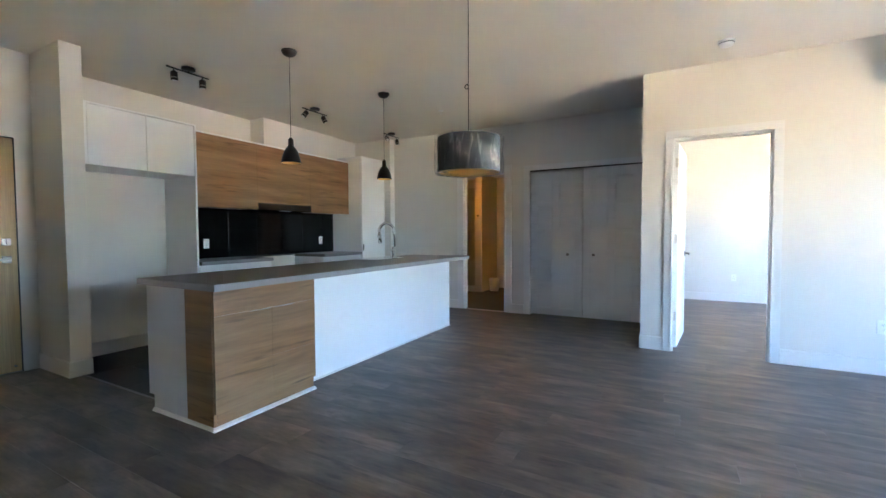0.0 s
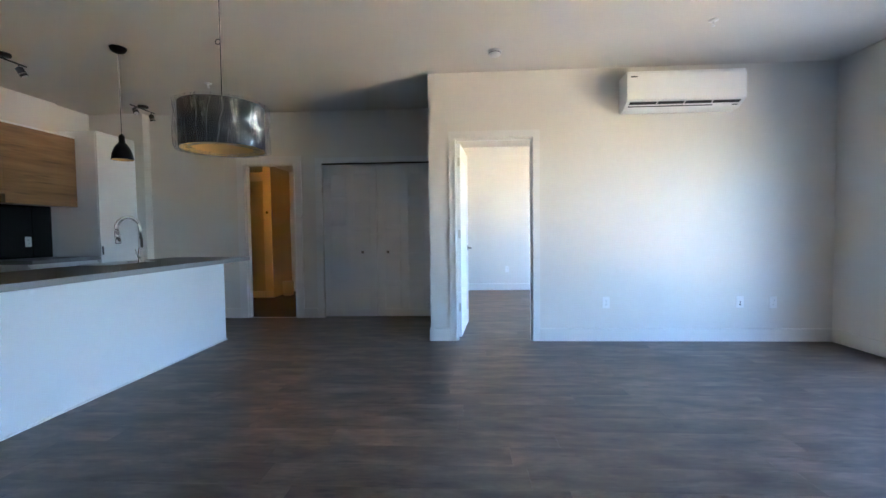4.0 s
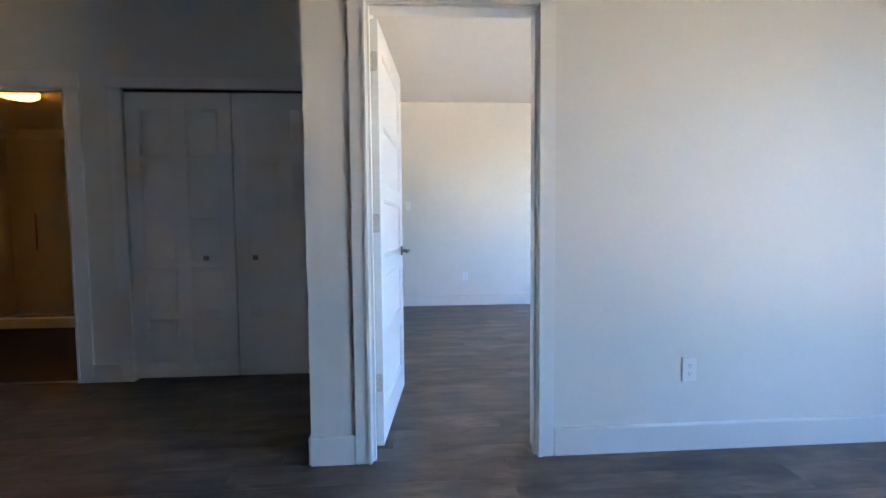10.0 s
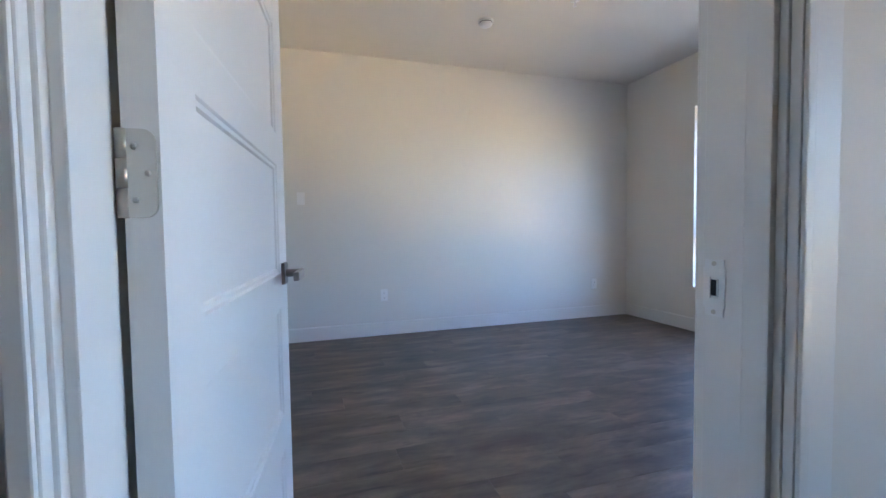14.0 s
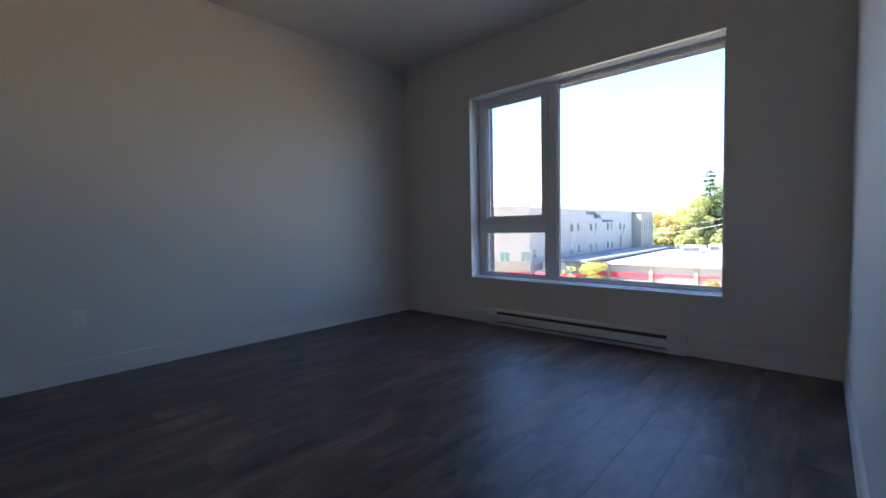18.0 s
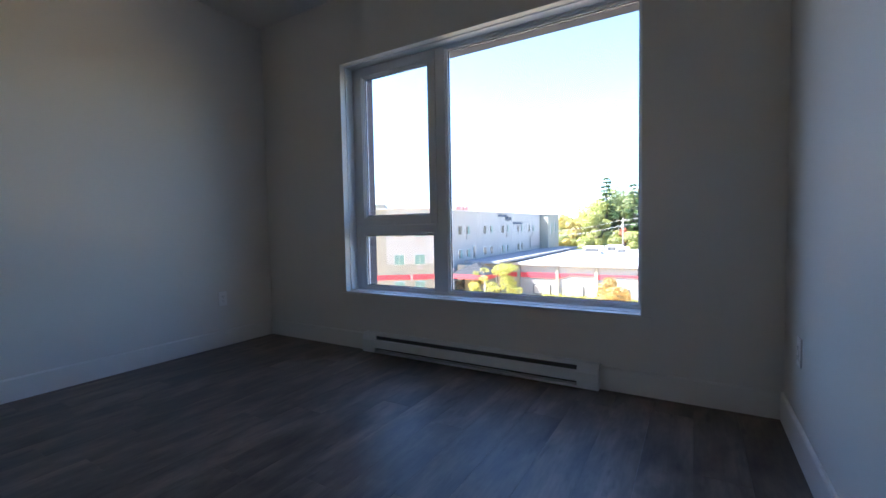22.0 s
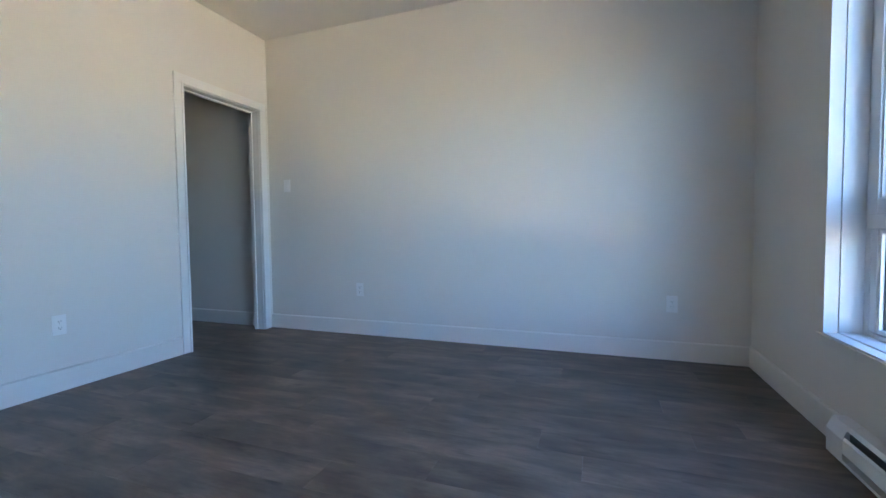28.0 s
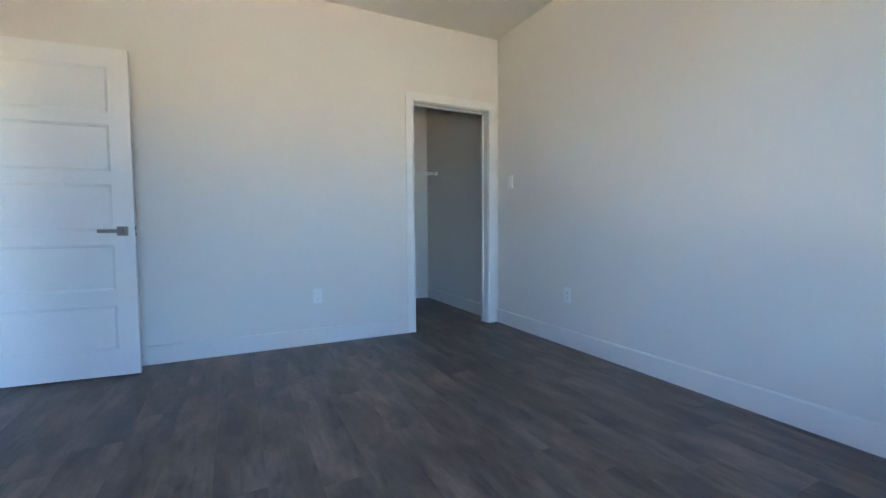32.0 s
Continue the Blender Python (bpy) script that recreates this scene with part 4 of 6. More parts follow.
FX, FY = -2.490, -0.735
faucet = thing("faucet", "tall chrome pull-down kitchen faucet", "faucet", at=(FX, FY, CT))
part("base", lathe([(0.0, 0), (0.030, 0), (0.030, 0.007), (0.025, 0.013), (0.024, 0.120), (0.018, 0.132), (0.0, 0.133)], (FX, FY, CT), 28), CHROME, faucet)
d = Vector((-0.85, -0.53, 0)).normalized()
pts = [(FX, FY, CT + 0.09), (FX, FY, CT + 0.30)]
for k in range(1, 15):
    a = math.pi * k / 14 * 1.06
    pts.append((FX + d.x * 0.085 * (1 - math.cos(a)), FY + d.y * 0.085 * (1 - math.cos(a)), CT + 0.30 + 0.098 * math.sin(a)))
part("spout", tube(pts, 0.0160, 16), CHROME, faucet)
e = Vector(pts[-1])
part("spray_head", tube([e, e + Vector((d.x * -0.004, d.y * -0.004, -0.035)), e + Vector((d.x * -0.008, d.y * -0.008, -0.105))], [0.0165, 0.020, 0.022], 16), CHROME, faucet)
part("spray_face", tube([e + Vector((d.x * -0.008, d.y * -0.008, -0.105)), e + Vector((d.x * -0.008, d.y * -0.008, -0.109))], 0.018, 14), DARK, faucet)
part("side_lever", tube([(FX, FY - 0.018, CT + 0.05), (FX, FY - 0.04, CT + 0.052), (FX, FY - 0.052, CT + 0.075), (FX - 0.005, FY - 0.062, CT + 0.125)], [0.014, 0.012, 0.006, 0.004], 12), CHROME, faucet)

# ---- kitchen wall units ----
KF = -4.010      # front plane of the deep units
fridge_cab = thing("fridge_cabinet", "white two-door cabinet above the empty fridge niche", "cabinet", at=(-4.3, -2.5250, 1.75))
part("body", box(W_X + 0.002, KF - 0.02, -2.9930, -2.0790, 1.765, 2.268), WHITE_C, fridge_cab)
for y0, y1 in ((-2.9750, -2.5245), (-2.5215, -2.0800)):
    dr = part("door", box(KF - 0.019, KF, y0, y1, 1.757, 2.262, bevel=0.0015), WHITE_C, fridge_cab)
    part("edge_pull", box(KF - 0.004, KF + 0.010, (y0 + y1) / 2 + (0.05 if y0 < -2.6 else -0.19), (y0 + y1) / 2 + (0.19 if y0 < -2.6 else -0.05), 1.7545, 1.7567), CHROME, dr)
part("filler", box(W_X + 0.01, KF, -2.9980, -2.9770, 1.757, 2.285, bevel=0.001), WHITE_C, fridge_cab)
part("top_filler", box(W_X + 0.01, KF - 0.004, -2.9770, -2.0570, 2.2685, 2.285, bevel=0.001), WHITE_C, fridge_cab)
part("tall_side_panel", box(W_X + 0.002, KF + 0.002, -2.0775, -2.0585, 0.0, 2.2675, bevel=0.001), WHITE_C, fridge_cab, "tall white side panel")

uppers = thing("wall_cabinets", "wood-look wall cabinets with flush doors", "cabinet", at=(-4.4, -0.7, 1.46))
UF = -4.225
part("body", box(W_X + 0.002, UF - 0.02, -2.0560, 0.4800, 1.478, 2.268), WOOD_C, uppers)
for y0, y1, z0 in ((-2.0560, -1.1780, 1.466), (-1.1770, -0.3160, 1.566), (-0.3150, 0.4800, 1.466)):
    part("door", box(UF - 0.0195, UF, y0, y1, z0, 2.268, bevel=0.0005), WOOD_C, uppers)
part("cornice", box(W_X + 0.002, UF + 0.004, -2.0560, 0.4800, 2.2685, 2.288, bevel=0.001), WHITE_C, uppers, "white filler strip on top")
hood = thing("range_hood", "slim stainless steel pull-out range hood", "range hood", at=(-4.4, -0.7, 1.46))
part("housing", box(W_X + 0.02, UF - 0.003, -1.1740, -0.3190, 1.469, 1.4775), HOODM, hood)
part("front_lip", box(UF - 0.002, UF + 0.012, -1.1740, -0.3190, 1.469, 1.552, bevel=0.003), HOODM, hood)
part("hood_light", box(UF - 0.10, UF - 0.05, -0.78, -0.62, 1.4668, 1.4688), PLASTIC, hood)

splash = thing("backsplash", "glossy black tile backsplash above the worktop", "backsplash", kind="structure")
part("grout", box(W_X + 0.0005, W_X + 0.004, -2.0570, 0.4850, 0.86, 1.477), GROUT, splash)
ys = [-2.057, -1.757, -1.347, -0.937, -0.527, -0.157, 0.253, 0.485]
for y0, y1 in zip(ys, ys[1:]):
    part("tile", box(W_X + 0.0042, W_X + 0.011, y0 + 0.003, y1 - 0.003, CT + 0.001, 1.476, bevel=0.0012), BLACKT, splash)
plate("outlet", (W_X + 0.011, -1.635, 1.055), (0, 1, 0), (1, 0, 0), "white outlet on the black tiles", "outlet")
plate("outlet", (W_X + 0.011, 0.200, 1.065), (0, 1, 0), (1, 0, 0), "white outlet on the black tiles", "outlet")

for nm, y0, y1 in (("base_cabinet", -2.0575, -1.1800), ("base_cabinet", -0.3170, 0.4800)):
    c = thing(nm, "white base cabinet with flush doors", "cabinet", at=(-4.3, (y0 + y1) / 2, 0), group="base cabinets along the wall")
    part("body", box(W_X + 0.012, -4.01, y0, y1, 0.10, CT - 0.039), WHITE_C, c)
    part("toe_kick", box(W_X + 0.012, -4.06, y0, y1, 0.0, 0.0995), BLACKM, c)
    ym = (y0 + y1) / 2
    for a, b in ((y0 + 0.002, ym - 0.0015), (ym + 0.0015, y1 - 0.002)):
        part("door", box(-4.0095, -3.991, a, b, 0.105, CT - 0.062, bevel=0.0012), WHITE_C, c)
    w = thing("worktop", "dark grey laminate worktop along the wall", "worktop", at=(-4.3, ym, CT), group="wall worktops")
    part("slab", box(W_X + 0.012, -3.965, y0, y1 + (0.006 if y0 < -1 else 0), CT - 0.038, CT, bevel=0.0015), COUNTER, w)
    part("edge_band", box(-3.9648, -3.9634, y0, y1, CT - 0.0375, CT - 0.001), EDGE, w, "pale grey edge band")

pantry = thing("pantry_cabinet", "tall white pantry cabinet beside the worktop", "cabinet", at=(-4.3, 0.8, 0))
part("body", box(W_X + 0.002, -3.9805, 0.4820, 1.062, 0.0, 2.345), WHITE_C, pantry)
for z0, z1 in ((0.10, 0.872), (0.8745, 2.338)):
    dr = part("door", box(-3.98, -3.961, 0.4850, 1.060, z0, z1, bevel=0.0015), WHITE_C, pantry)
part("pull", box(-3.96, -3.948, 0.50, 0.509, 0.90, 1.00, bevel=0.001), BLACKM, pantry, "small dark pull")
part("top_filler", box(W_X + 0.002, -3.964, 0.4820, 1.062, 2.3455, 2.36), WHITE_C, pantry)

# ---- entry door ----
entry = thing("door_2", "plain blond wood entrance door, closed", "door", at=(W_X, -3.7, 0), kind="structure")
lf = part("leaf", box(W_X - 0.050, W_X - 0.006, -4.195, -3.272, 0.012, 1.976, bevel=0.002), ENTRY, entry)
part("deadbolt", box(W_X - 0.006, W_X + 0.006, -3.368, -3.308, 1.080, 1.140, bevel=0.003), NICKEL, lf, "square metal deadbolt plate")
part("thumb_turn", box(W_X + 0.006, W_X + 0.024, -3.343, -3.333, 1.090, 1.130, bevel=0.003), NICKEL, lf)
lever(lf, (W_X - 0.006, -3.338, 0.962), (0, -1, 0), (1, 0, 0))
part("door_viewer_stop", lathe([(0.0, 0), (0.009, 0), (0.008, 0.018), (0.0, 0.02)], (0, 0, 0), 14, m=Matrix.Translation((W_X - 0.006, -3.312, 0.06)) @ Matrix.Rotation(radians(90), 4, 'Y')), NICKEL, lf)
ef = thing("entry_frame", "dark steel frame of the entrance door", "door frame", kind="structure")
part("jamb", box(W_X - 0.13, W_X + 0.001, -3.269, -3.265, 0, 1.984), BLACKM, ef)
part("jamb", box(W_X - 0.13, W_X + 0.001, -4.200, -4.1975, 0, 1.984), BLACKM, ef)
part("head_jamb", box(W_X - 0.13, W_X + 0.001, -4.200, -3.265, 1.979, 1.984), BLACKM, ef)
part("threshold", box(W_X - 0.13, W_X + 0.004, -4.1975, -3.2685, -0.010, 0.008), NICKEL, ef)
structure("entry_lobby_wall", box(W_X - 0.30, W_X - 0.142, -4.4, -3.0, 0, 2.4), PAINT, "corridor wall behind the entrance door")

# ---- bathroom ----
BX1, BY0, BY1 = CLO[0] - 0.30, BACK_Y + 0.115, 3.75
structure("wall_bathroom_north", box(W_X, BX1, BY1, BY1 + 0.1, 0, H_ROOM), PAINT, "bathroom wall")
structure("wall_bathroom_nib", box(-3.175, -3.03, 2.95, BY1, 0, H_ROOM, bevel=0.003), PAINT, "boxed wall corner in the bathroom")
structure("ceiling_bathroom", box(W_X, BX1, BY0, BY1, 2.32, 2.45), CEIL, "lowered bathroom ceiling", "ceiling")
blamp = thing("bathroom_light", "round glowing ceiling light in the bathroom", "ceiling light", at=(-3.00, 2.12, 2.32))
part("ring", lathe([(0.0, 0), (0.16, 0), (0.16, -0.02), (0.15, -0.03), (0.0, -0.03)], (-3.00, 2.12, 2.32), 36), NICKEL, blamp)
part("diffuser", lathe([(0.148, -0.0302), (0.146, -0.06), (0.11, -0.085), (0.05, -0.096), (0.0, -0.098)], (-3.00, 2.12, 2.32), 36), glow("lamp_glow", (1.0, 0.33, 0.02), 0.36), blamp, "warm glowing diffuser")
bin_ = thing("waste_bin", "small white bathroom waste bin", "waste bin", at=(-2.89, 3.25, 0))
part("bucket", lathe([(0.0, 0.0), (0.085, 0.0), (0.10, 0.24), (0.097, 0.24), (0.082, 0.006), (0.0, 0.006)], (-2.89, 3.25, 0), 28), PLASTIC, bin_)
part("lid", lathe([(0.0, 0.258), (0.08, 0.255), (0.103, 0.245), (0.103, 0.2405), (0.0, 0.2405)], (-2.89, 3.25, 0), 28), PLASTIC, bin_)
part("base_skirt", box(-3.187, -3.018, 2.938, 2.95, 0, 0.12), TRIM, tagged(new("baseboard"), "white bathroom baseboard", "baseboard", kind="structure"))
hook = thing("robe_hook", "small dark robe hook on the wall corner", "hook", at=(-3.11, 2.95, 1.50))
part("plate", box(-3.125, -3.095, 2.942, 2.95, 1.48, 1.52, bevel=0.002), BLACKM, hook)
part("peg", tube([(-3.11, 2.942, 1.505), (-3.11, 2.915, 1.495), (-3.11, 2.905, 1.51)], 0.006, 8), BLACKM, hook)
SHG = glass("shower_glass", (0.95, 0.94, 0.91))
shower = thing("shower_screen", "clear glass shower screen with a bar handle", "shower screen", at=(-3.9, 2.99, 0))
part("pane", box(-4.57, -3.18, 2.99, 2.998, 0.11, 2.05), SHG, shower)
part("curb", box(-4.57, -3.18, 2.945, 3.04, 0.0, 0.105, bevel=0.004), PLASTIC, shower, "white shower curb")
part("bar_handle", tube([(-3.62, 2.96, 0.85), (-3.62, 2.96, 1.25)], 0.009, 10), NICKEL, shower)

# ---- bathroom door, folded back inside ----
door_3 = thing("door_3", "white bathroom door standing wide open", "door", at=(BATH[1], BACK_Y + 0.1, 0), kind="structure")
lf = part("leaf", box(BATH[1] + 0.016, BATH[1] + 0.051, BACK_Y + 0.12, BACK_Y + 0.76, 0.012, 2.00, bevel=0.002), DOORP, door_3)
lever(lf, (BATH[1] + 0.016, BACK_Y + 0.70, 0.92), (0, -1, 0), (-1, 0, 0))

# ---- walk-in closet ----
structure("wall_walkin_south", box(-1.69, 0.0, 2.38, 2.48, 0, H_ROOM), PAINT, "closet wall")
structure("wall_walkin_west", box(-1.59, -1.50, 2.48, N_Y, 0, H_ROOM), PAINT, "closet wall")
structure("wall_walkin_north", box(-1.59, 0.06, N_Y, N_Y + 0.12, 0, H_ROOM), PAINT, "closet wall")
structure("baseboard", base_x(-1.50, 0.06, N_Y, -1), BASEB, "tall flat white painted baseboard", "baseboard")
structure("baseboard", base_y(2.48, N_Y - 0.013, -1.50, 1), BASEB, "tall flat white painted baseboard", "baseboard")
shelf = thing("wire_shelf", "white wire closet shelf with a hanging rail", "shelf", at=(-1.3, 3.0, 1.60))
for y in [2.50 + 0.028 * k for k in range(45)]:
    if y < N_Y - 0.02:
        part("wire", tube([(-1.49, y, 1.622), (-1.215, y, 1.622), (-1.208, y, 1.595)], 0.0018, 5), PLASTIC, shelf)
for x, z in ((-1.47, 1.617), (-1.34, 1.617), (-1.212, 1.617), (-1.209, 1.592)):
    part("rail", tube([(x, 2.49, z), (x, N_Y - 0.002, z)], 0.0035, 8), PLASTIC, shelf)
part("end_clip", box(-1.235, -1.185, N_Y - 0.018, N_Y - 0.001, 1.585, 1.63, bevel=0.003), PLASTIC, shelf)

# ---- bedroom window ----
WX0, WX1 = 4.202, 4.262          # frame depth
y0, y1, z0, z1 = WIN
win = thing("window_1", "wide white vinyl window with a small vent sash over a pane", "window", at=(4.2, 1.75, 0.43), kind="structure")
JX = E_BED + 0.050               # joint between the wooden liner and the vinyl extension
for x0, x1, e, mat in ((E_BED - 0.004, JX - 0.0015, 0.0060, TRIM), (JX, WX0 - 0.001, 0.0105, VINYL)):
    for a in ((y1 - e, y1 - 0.0005, z0, z1), (y0 + 0.0005, y0 + e, z0, z1), (y0 + e, y1 - e, z1 - e, z1 - 0.0005)):
        part("reveal", box(x0, x1, *a, bevel=0.0015), mat, win)
    part("window_sill", box(x0 - (0.002 if mat is TRIM else 0), x1, y0 + e, y1 - e, z0 + 0.0005, z0 + e + 0.003, bevel=0.002), mat, win, "white painted sill board" if mat is TRIM else "white vinyl sill strip")
part("apron", box(E_BED - 0.010, E_BED, y0 - 0.050, y1 + 0.050, z0 - 0.072, z0 - 0.001, bevel=0.0015), PAINT, win)


def frame_ring(parent, name, a0, a1, c0, c1, w, x0, x1, mat=VINYL, bev=0.003):
    """Four bars round an opening in the window's plane."""
    bm = bmesh.new()
    add_box(bm, x0, x1, a0, a0 + w, c0, c1, bevel=bev)
    add_box(bm, x0, x1, a1 - w, a1, c0, c1, bevel=bev)
    add_box(bm, x0 + 0.0005, x1, a0 + w, a1 - w, c0, c0 + w, bevel=bev)
    add_box(bm, x0 + 0.0005, x1, a0 + w, a1 - w, c1 - w, c1, bevel=bev)
    return part(name, bm, mat, parent)


FY0, FY1, FZ0, FZ1 = 0.737, 2.826, 0.463, 2.190      # inside of the outer frame
MU0, MU1 = 1.999, 2.078                              # mullion
TZ0, TZ1 = 0.899, 0.961                              # transom
part("frame_stile", box(WX0, WX1, y0 + 0.0005, FY0, z0 + 0.0005, z1 - 0.0005, bevel=0.003), VINYL, win)
part("frame_stile", box(WX0, WX1, FY1, y1 - 0.0005, z0 + 0.0005, z1 - 0.0005, bevel=0.003), VINYL, win)
part("frame_rail", box(WX0 + 0.0005, WX1, FY0 + 0.0005, FY1 - 0.0005, z0 + 0.0005, FZ0, bevel=0.003), VINYL, win)
part("frame_rail", box(WX0 + 0.0005, WX1, FY0 + 0.0005, FY1 - 0.0005, FZ1, z1 - 0.0005, bevel=0.003), VINYL, win)
part("mullion", box(WX0 - 0.004, WX1, MU0, MU1, FZ0 + 0.0005, FZ1 - 0.0005, bevel=0.004), VINYL, win)
part("transom", box(WX0 - 0.010, WX1, MU1 + 0.0005, FY1 - 0.0005, TZ0, TZ1 - 0.001, bevel=0.003), VINYL, win)
part("lower_stile", box(WX0 + 0.002, WX1, 2.784, FY1 - 0.0005, FZ0 + 0.0005, TZ0 - 0.0005, bevel=0.003), VINYL, win)
sash = frame_ring(win, "vent_sash", MU1 + 0.0015, FY1 - 0.0015, TZ1, FZ1 - 0.001, 0.058, WX0 - 0.010, WX1 - 0.012)
part("lower_stile", box(WX0 + 0.002, WX1, MU1 + 0.0005, 2.105, FZ0 + 0.0005, TZ0 - 0.0005, bevel=0.003), VINYL, win)
part("sash_latch", box(WX0 - 0.026, WX0 - 0.010, 2.46, 2.57, TZ1 + 0.006, TZ1 + 0.020, bevel=0.003), VINYL, sash, "small white sash latch")
part("sash_lock", box(WX0 - 0.022, WX0 - 0.010, MU1 + 0.012, MU1 + 0.026, 1.20, 1.26, bevel=0.003), VINYL, sash)
frame_ring(sash, "glazing_bead", MU1 + 0.0600, FY1 - 0.0600, TZ1 + 0.0585, FZ1 - 0.0595, 0.009, WX0 - 0.002, WX1 - 0.016, bev=0.002)
frame_ring(sash, "inner_bead", MU1 + 0.0692, FY1 - 0.0692, TZ1 + 0.0677, FZ1 - 0.0687, 0.009, WX0 + 0.010, WX1 - 0.018, bev=0.002)
frame_ring(win, "glazing_bead", 2.1055, 2.7835, FZ0 + 0.001, TZ0 - 0.001, 0.018, WX0 + 0.006, WX1 - 0.014)
frame_ring(win, "glazing_bead", FY0 + 0.0005, MU0 - 0.0005, FZ0 + 0.001, FZ1 - 0.001, 0.016, WX0 + 0.006, WX1 - 0.014)
SEAL = material("black_rubber_seal", (0.01, 0.01, 0.01), 0.6)
for nm, a0, a1, c0, c1 in (("pane", 2.1555, 2.7485, 1.0375, 2.1125), ("pane", 2.123, 2.766, 0.481, 0.881), ("pane", 0.7525, 1.983, 0.479, 2.174)):
    part(nm, box(WX1 - 0.030, WX1 - 0.024, a0, a1, c0, c1), PANE, win)
    frame_ring(win, "seal", a0 - 0.001, a1 + 0.001, c0 - 0.001, c1 + 0.001, 0.006, WX1 - 0.040, WX1 - 0.031, SEAL, 0.0)

# ---- living room window wall ----
lw = thing("window_2", "wide white sliding patio window of the living room", "window", at=(4.1, -2.35, 0.12), kind="structure")
ly0, ly1, lz0, lz1 = LWIN
frame_ring(lw, "window_frame", ly0 + 0.002, ly1 - 0.002, lz0 + 0.002, lz1 - 0.002, 0.06, 4.14, 4.22)
third = (ly1 - ly0 - 0.12) / 3
for k in range(3):
    a = ly0 + 0.06 + third * k
    frame_ring(lw, "sash", a + 0.001, a + third - 0.001, lz0 + 0.062, lz1 - 0.062, 0.055, 4.15, 4.19)
    part("pane", box(4.168, 4.174, a + 0.055, a + third - 0.055, lz0 + 0.116, lz1 - 0.116), PANE, lw)

# ---- baseboard heater ----
heat = thing("baseboard_heater", "long white electric baseboard heater under the window", "heater", at=(4.02, 1.75, 0))
hy0, hy1 = 0.932, 2.648
hx = E_BED
part("back", box(hx - 0.012, hx - 0.001, hy0, hy1, 0.012, 0.150, bevel=0.001), HEATW, heat)
part("front_cover", prism([(hx - 0.068, 0.044), (hx - 0.072, 0.050), (hx - 0.071, 0.100), (hx - 0.065, 0.110), (hx - 0.063, 0.108), (hx - 0.068, 0.098), (hx - 0.069, 0.052), (hx - 0.066, 0.046)], 1, hy0 + 0.118, hy1 - 0.118), HEATW, heat)
part("top_cover", prism([(hx - 0.012, 0.150), (hx - 0.050, 0.150), (hx - 0.060, 0.136), (hx - 0.058, 0.134), (hx - 0.048, 0.146), (hx - 0.012, 0.146)], 1, hy0 + 0.12, hy1 - 0.12), HEATW, heat)
part("heating_element", box(hx - 0.050, hx - 0.013, hy0 + 0.121, hy1 - 0.121, 0.030, 0.128), GREYF, heat, "dark heating fins")
part("bottom_tray", prism([(hx - 0.012, 0.008), (hx - 0.070, 0.008), (hx - 0.071, 0.020), (hx - 0.068, 0.020), (hx - 0.066, 0.012), (hx - 0.012, 0.012)], 1, hy0 + 0.12, hy1 - 0.12), HEATW, heat)
for a, b in ((hy0, hy0 + 0.12), (hy1 - 0.12, hy1)):
    part("end_box", prism([(hx - 0.012, 0.008), (hx - 0.071, 0.008), (hx - 0.073, 0.100), (hx - 0.052, 0.150), (hx - 0.012, 0.152)], 1, a, b), HEATW, heat)

# ---- outside ----
GZ = -6.85
EARTH = material("lot_paving", (0.62, 0.455, 0.24), 0.9, bump=0.3, bump_scale=3, stain=0.14, stain_scale=0.15)
STUCCO = material("cream_stucco", (0.265, 0.257, 0.205), 0.85, bump=0.2, bump_scale=20, stain=0.05, stain_scale=0.3)
WSTUCCO = material("white_stucco", (0.335, 0.33, 0.305), 0.85, bump=0.2, bump_scale=20, stain=0.04, stain_scale=0.3)
ROOFW = material("pale_roof_membrane", (0.45, 0.44, 0.42), 0.9, bump=0.2, bump_scale=5, stain=0.08, stain_scale=0.4)
ROOFG = material("grey_roof_gravel", (0.20, 0.20, 0.205), 0.95, bump=0.3, bump_scale=9, stain=0.12, stain_scale=0.5)
REDB = material("red_band_paint", (0.52, 0.045, 0.06), 0.5, stain=0.06)
TEALF = material("teal_blind", (0.12, 0.22, 0.19), 0.30, stain=0.2, stain_scale=3)
GLASSD = material("dark_window_glass", (0.03, 0.04, 0.045), 0.10, stain=0.2)
PANEG = material("brown_tinted_glass", (0.13, 0.12, 0.10), 0.12, stain=0.35, stain_scale=2)
ACBOX = material("grey_ac_box", (0.31, 0.285, 0.26), 0.6)
BLIND = material("pale_blind", (0.50, 0.47, 0.40), 0.35, stain=0.15, stain_scale=2)
RUST = material("faded_red_metal", (0.42, 0.20, 0.17), 0.6, stain=0.2, stain_scale=3)
SIGN = material("sign_letter_blue", (0.07, 0.09, 0.13), 0.5)
BRICK = material("brown_brick", (0.075, 0.062, 0.064), 0.85, bump=0.5, bump_scale=60, vary=0.25, stain=0.18, stain_scale=20)
MORTAR = material("grey_mortar", (0.17, 0.165, 0.165), 0.9, bump=0.3, bump_scale=80)
BARK = material("tree_bark", (0.09, 0.065, 0.045), 0.9, bump=0.5, bump_scale=12)
POLEW = material("weathered_pole_wood", (0.20, 0.17, 0.14), 0.85, bump=0.3, bump_scale=15)


